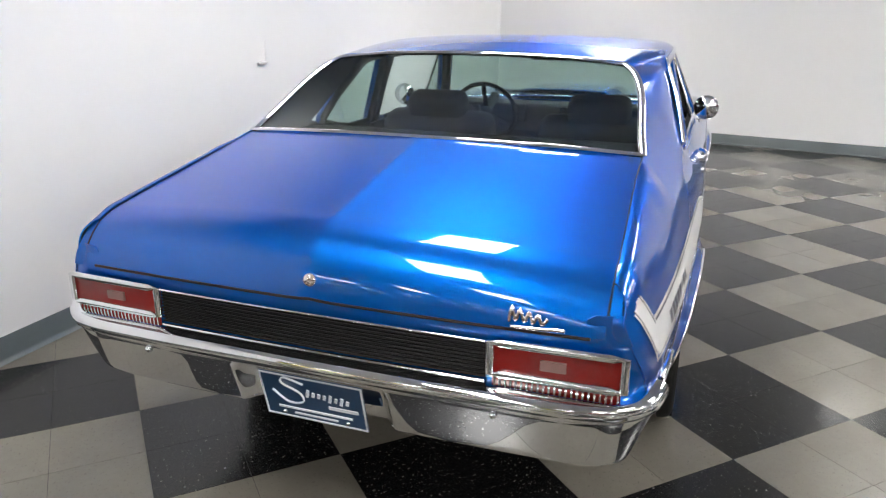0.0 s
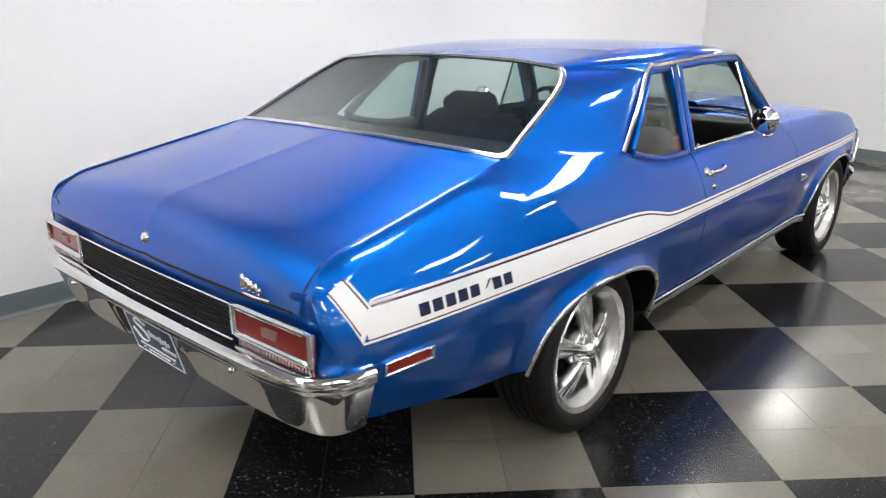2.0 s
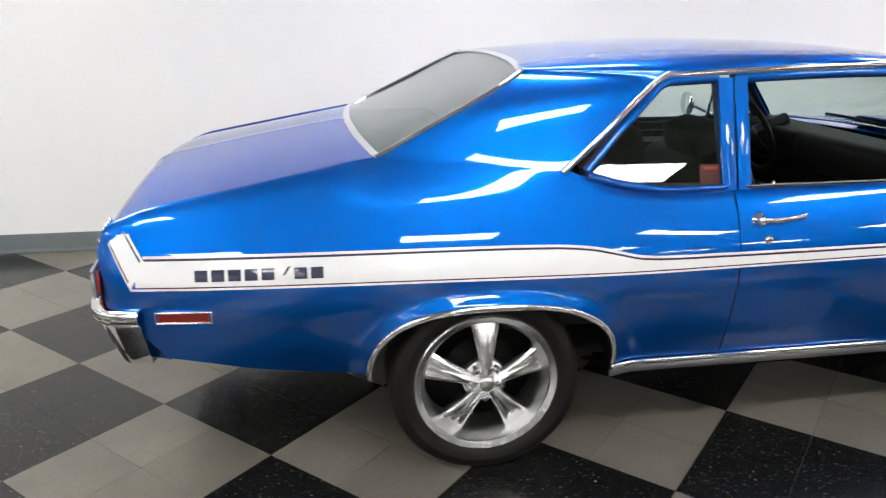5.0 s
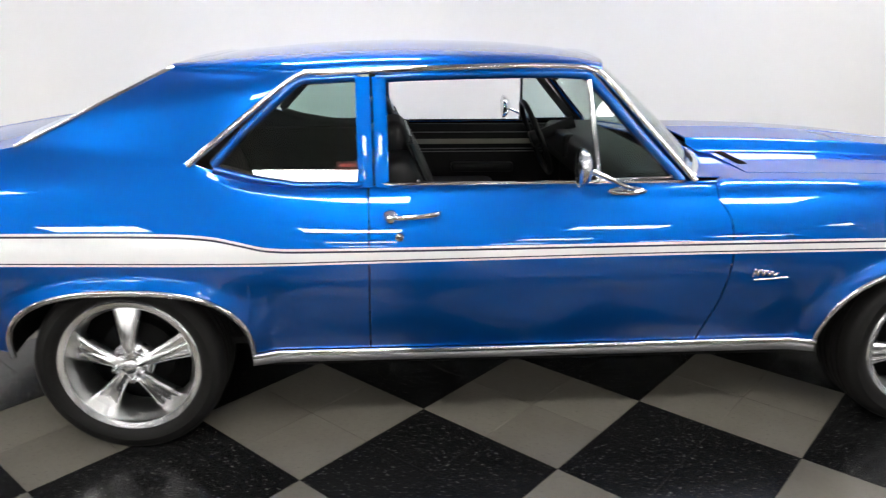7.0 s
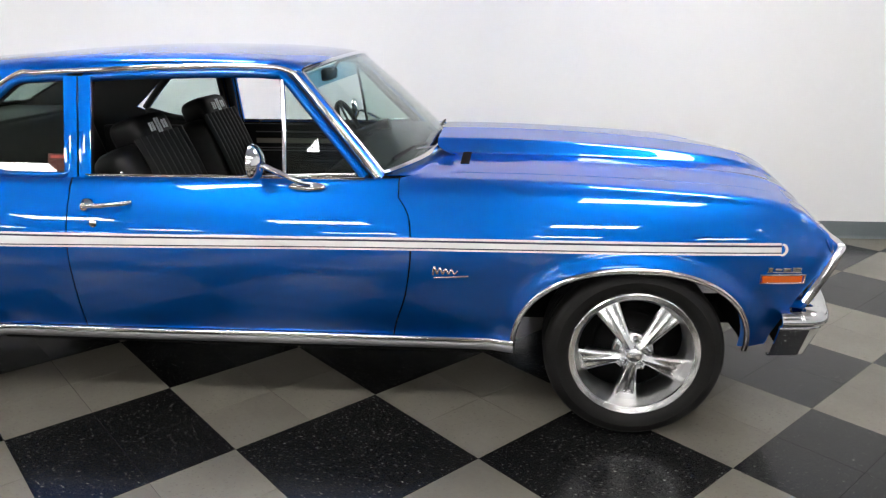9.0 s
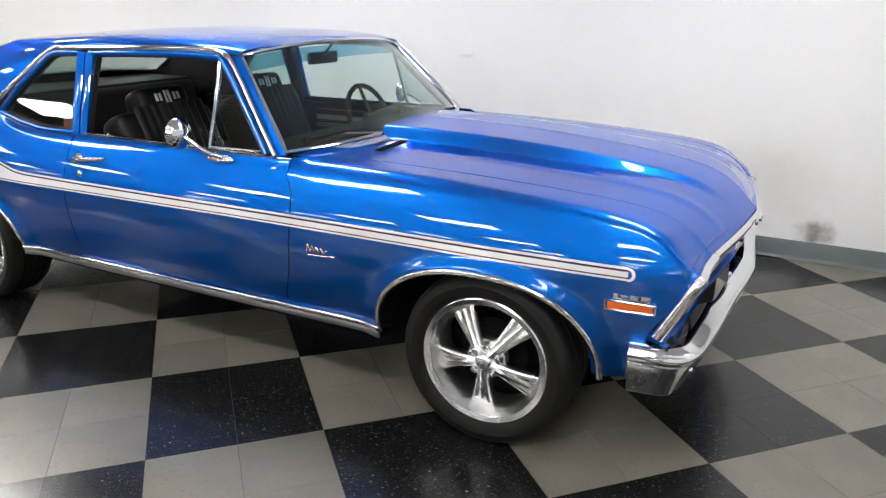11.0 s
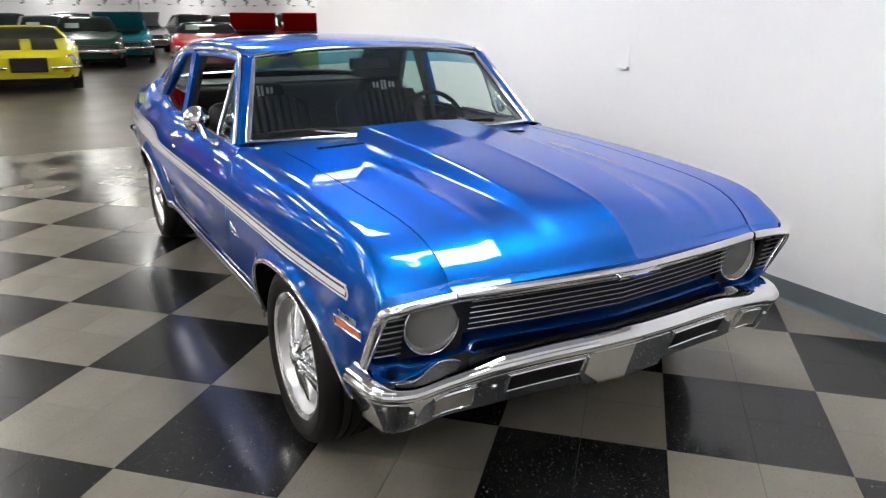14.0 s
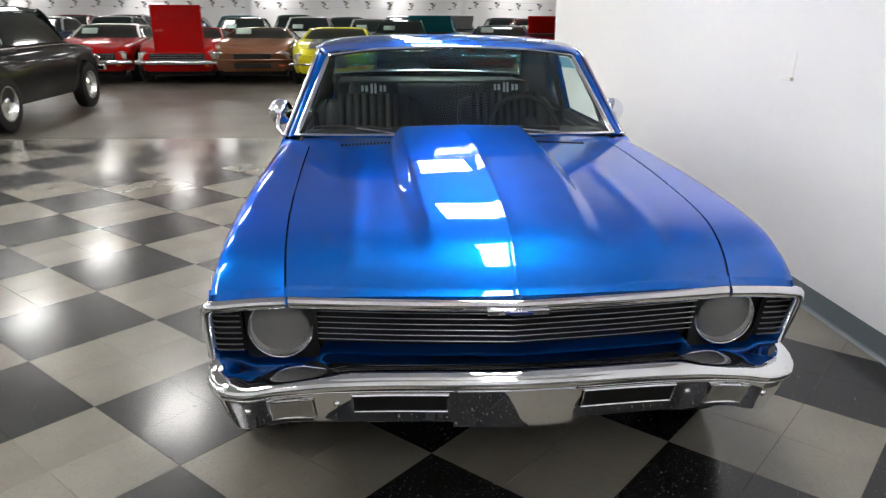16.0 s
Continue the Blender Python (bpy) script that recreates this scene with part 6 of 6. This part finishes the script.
bm = bmesh.new()
vs = [bm.verts.new(p) for p in ((EDGE_X, -9, -0.0040), (8, -9, -0.0040), (8, WALL_Y, -0.0040), (EDGE_X, WALL_Y, -0.0040))]
bm.faces.new(vs)
tiled = tagged(part("tiled_floor", bm, GROUT, None, "checkered floor of black and grey vinyl tiles", smooth_shade=False), kind="structure")
hw = TILE / 2 - 0.0008


def tile_mesh(bm, c):
    top = [bm.verts.new(c + AX * (hw * a) + AY * (hw * b)) for a, b in ((-1, -1), (1, -1), (1, 1), (-1, 1))]
    low = [bm.verts.new(v.co + Vector((0, 0, -0.0035))) for v in top]
    bm.faces.new(top)
    for k in range(4):
        bm.faces.new((low[k], low[(k + 1) % 4], top[(k + 1) % 4], top[k]))


shared = {}
for name, m in (("dark", TILE_DARK), ("light", TILE_LIGHT)):
    bm = bmesh.new()
    tile_mesh(bm, Vector((0, 0, 0)))
    me = bpy.data.meshes.new("tile")
    bm.to_mesh(me)
    bm.free()
    me.materials.append(m)
    shared[name] = me
rest = {"dark": bmesh.new(), "light": bmesh.new()}
cells = []
for i in range(-50, 50):
    for j in range(-50, 50):
        c = ORIGIN + AX * ((i + 0.5) * TILE) + AY * ((j + 0.5) * TILE)
        if c.x < EDGE_X - 0.22 or c.y > WALL_Y + 0.15 or c.y < -8.5 or c.x > front_wall_x(c.y) + 0.15:
            continue
        kind = "light" if (i // 2 + j // 2) % 2 == 0 else "dark"
        near = min(abs(c.y + 1.55), 9) + max(0, abs(c.x - 1.3) - 3.6) * 2
        cells.append((near, c, kind))
cells.sort(key=lambda q: (q[0], q[1].x))
for n, (near, c, kind) in enumerate(cells):
    if n < 290 and c.x > EDGE_X + 0.25:
        ob = new("tile", shared[kind])
        ob.location = c
        ob.parent = tiled
    else:
        tile_mesh(rest[kind], c)
for kind, b in rest.items():
    bmesh.ops.bisect_plane(b, geom=b.verts[:] + b.edges[:] + b.faces[:], plane_co=(EDGE_X, 0, 0), plane_no=(-1, 0, 0), clear_outer=True)
    tagged(part("far_tiles", b, TILE_DARK if kind == "dark" else TILE_LIGHT, tiled, smooth_shade=False), kind="stuff")
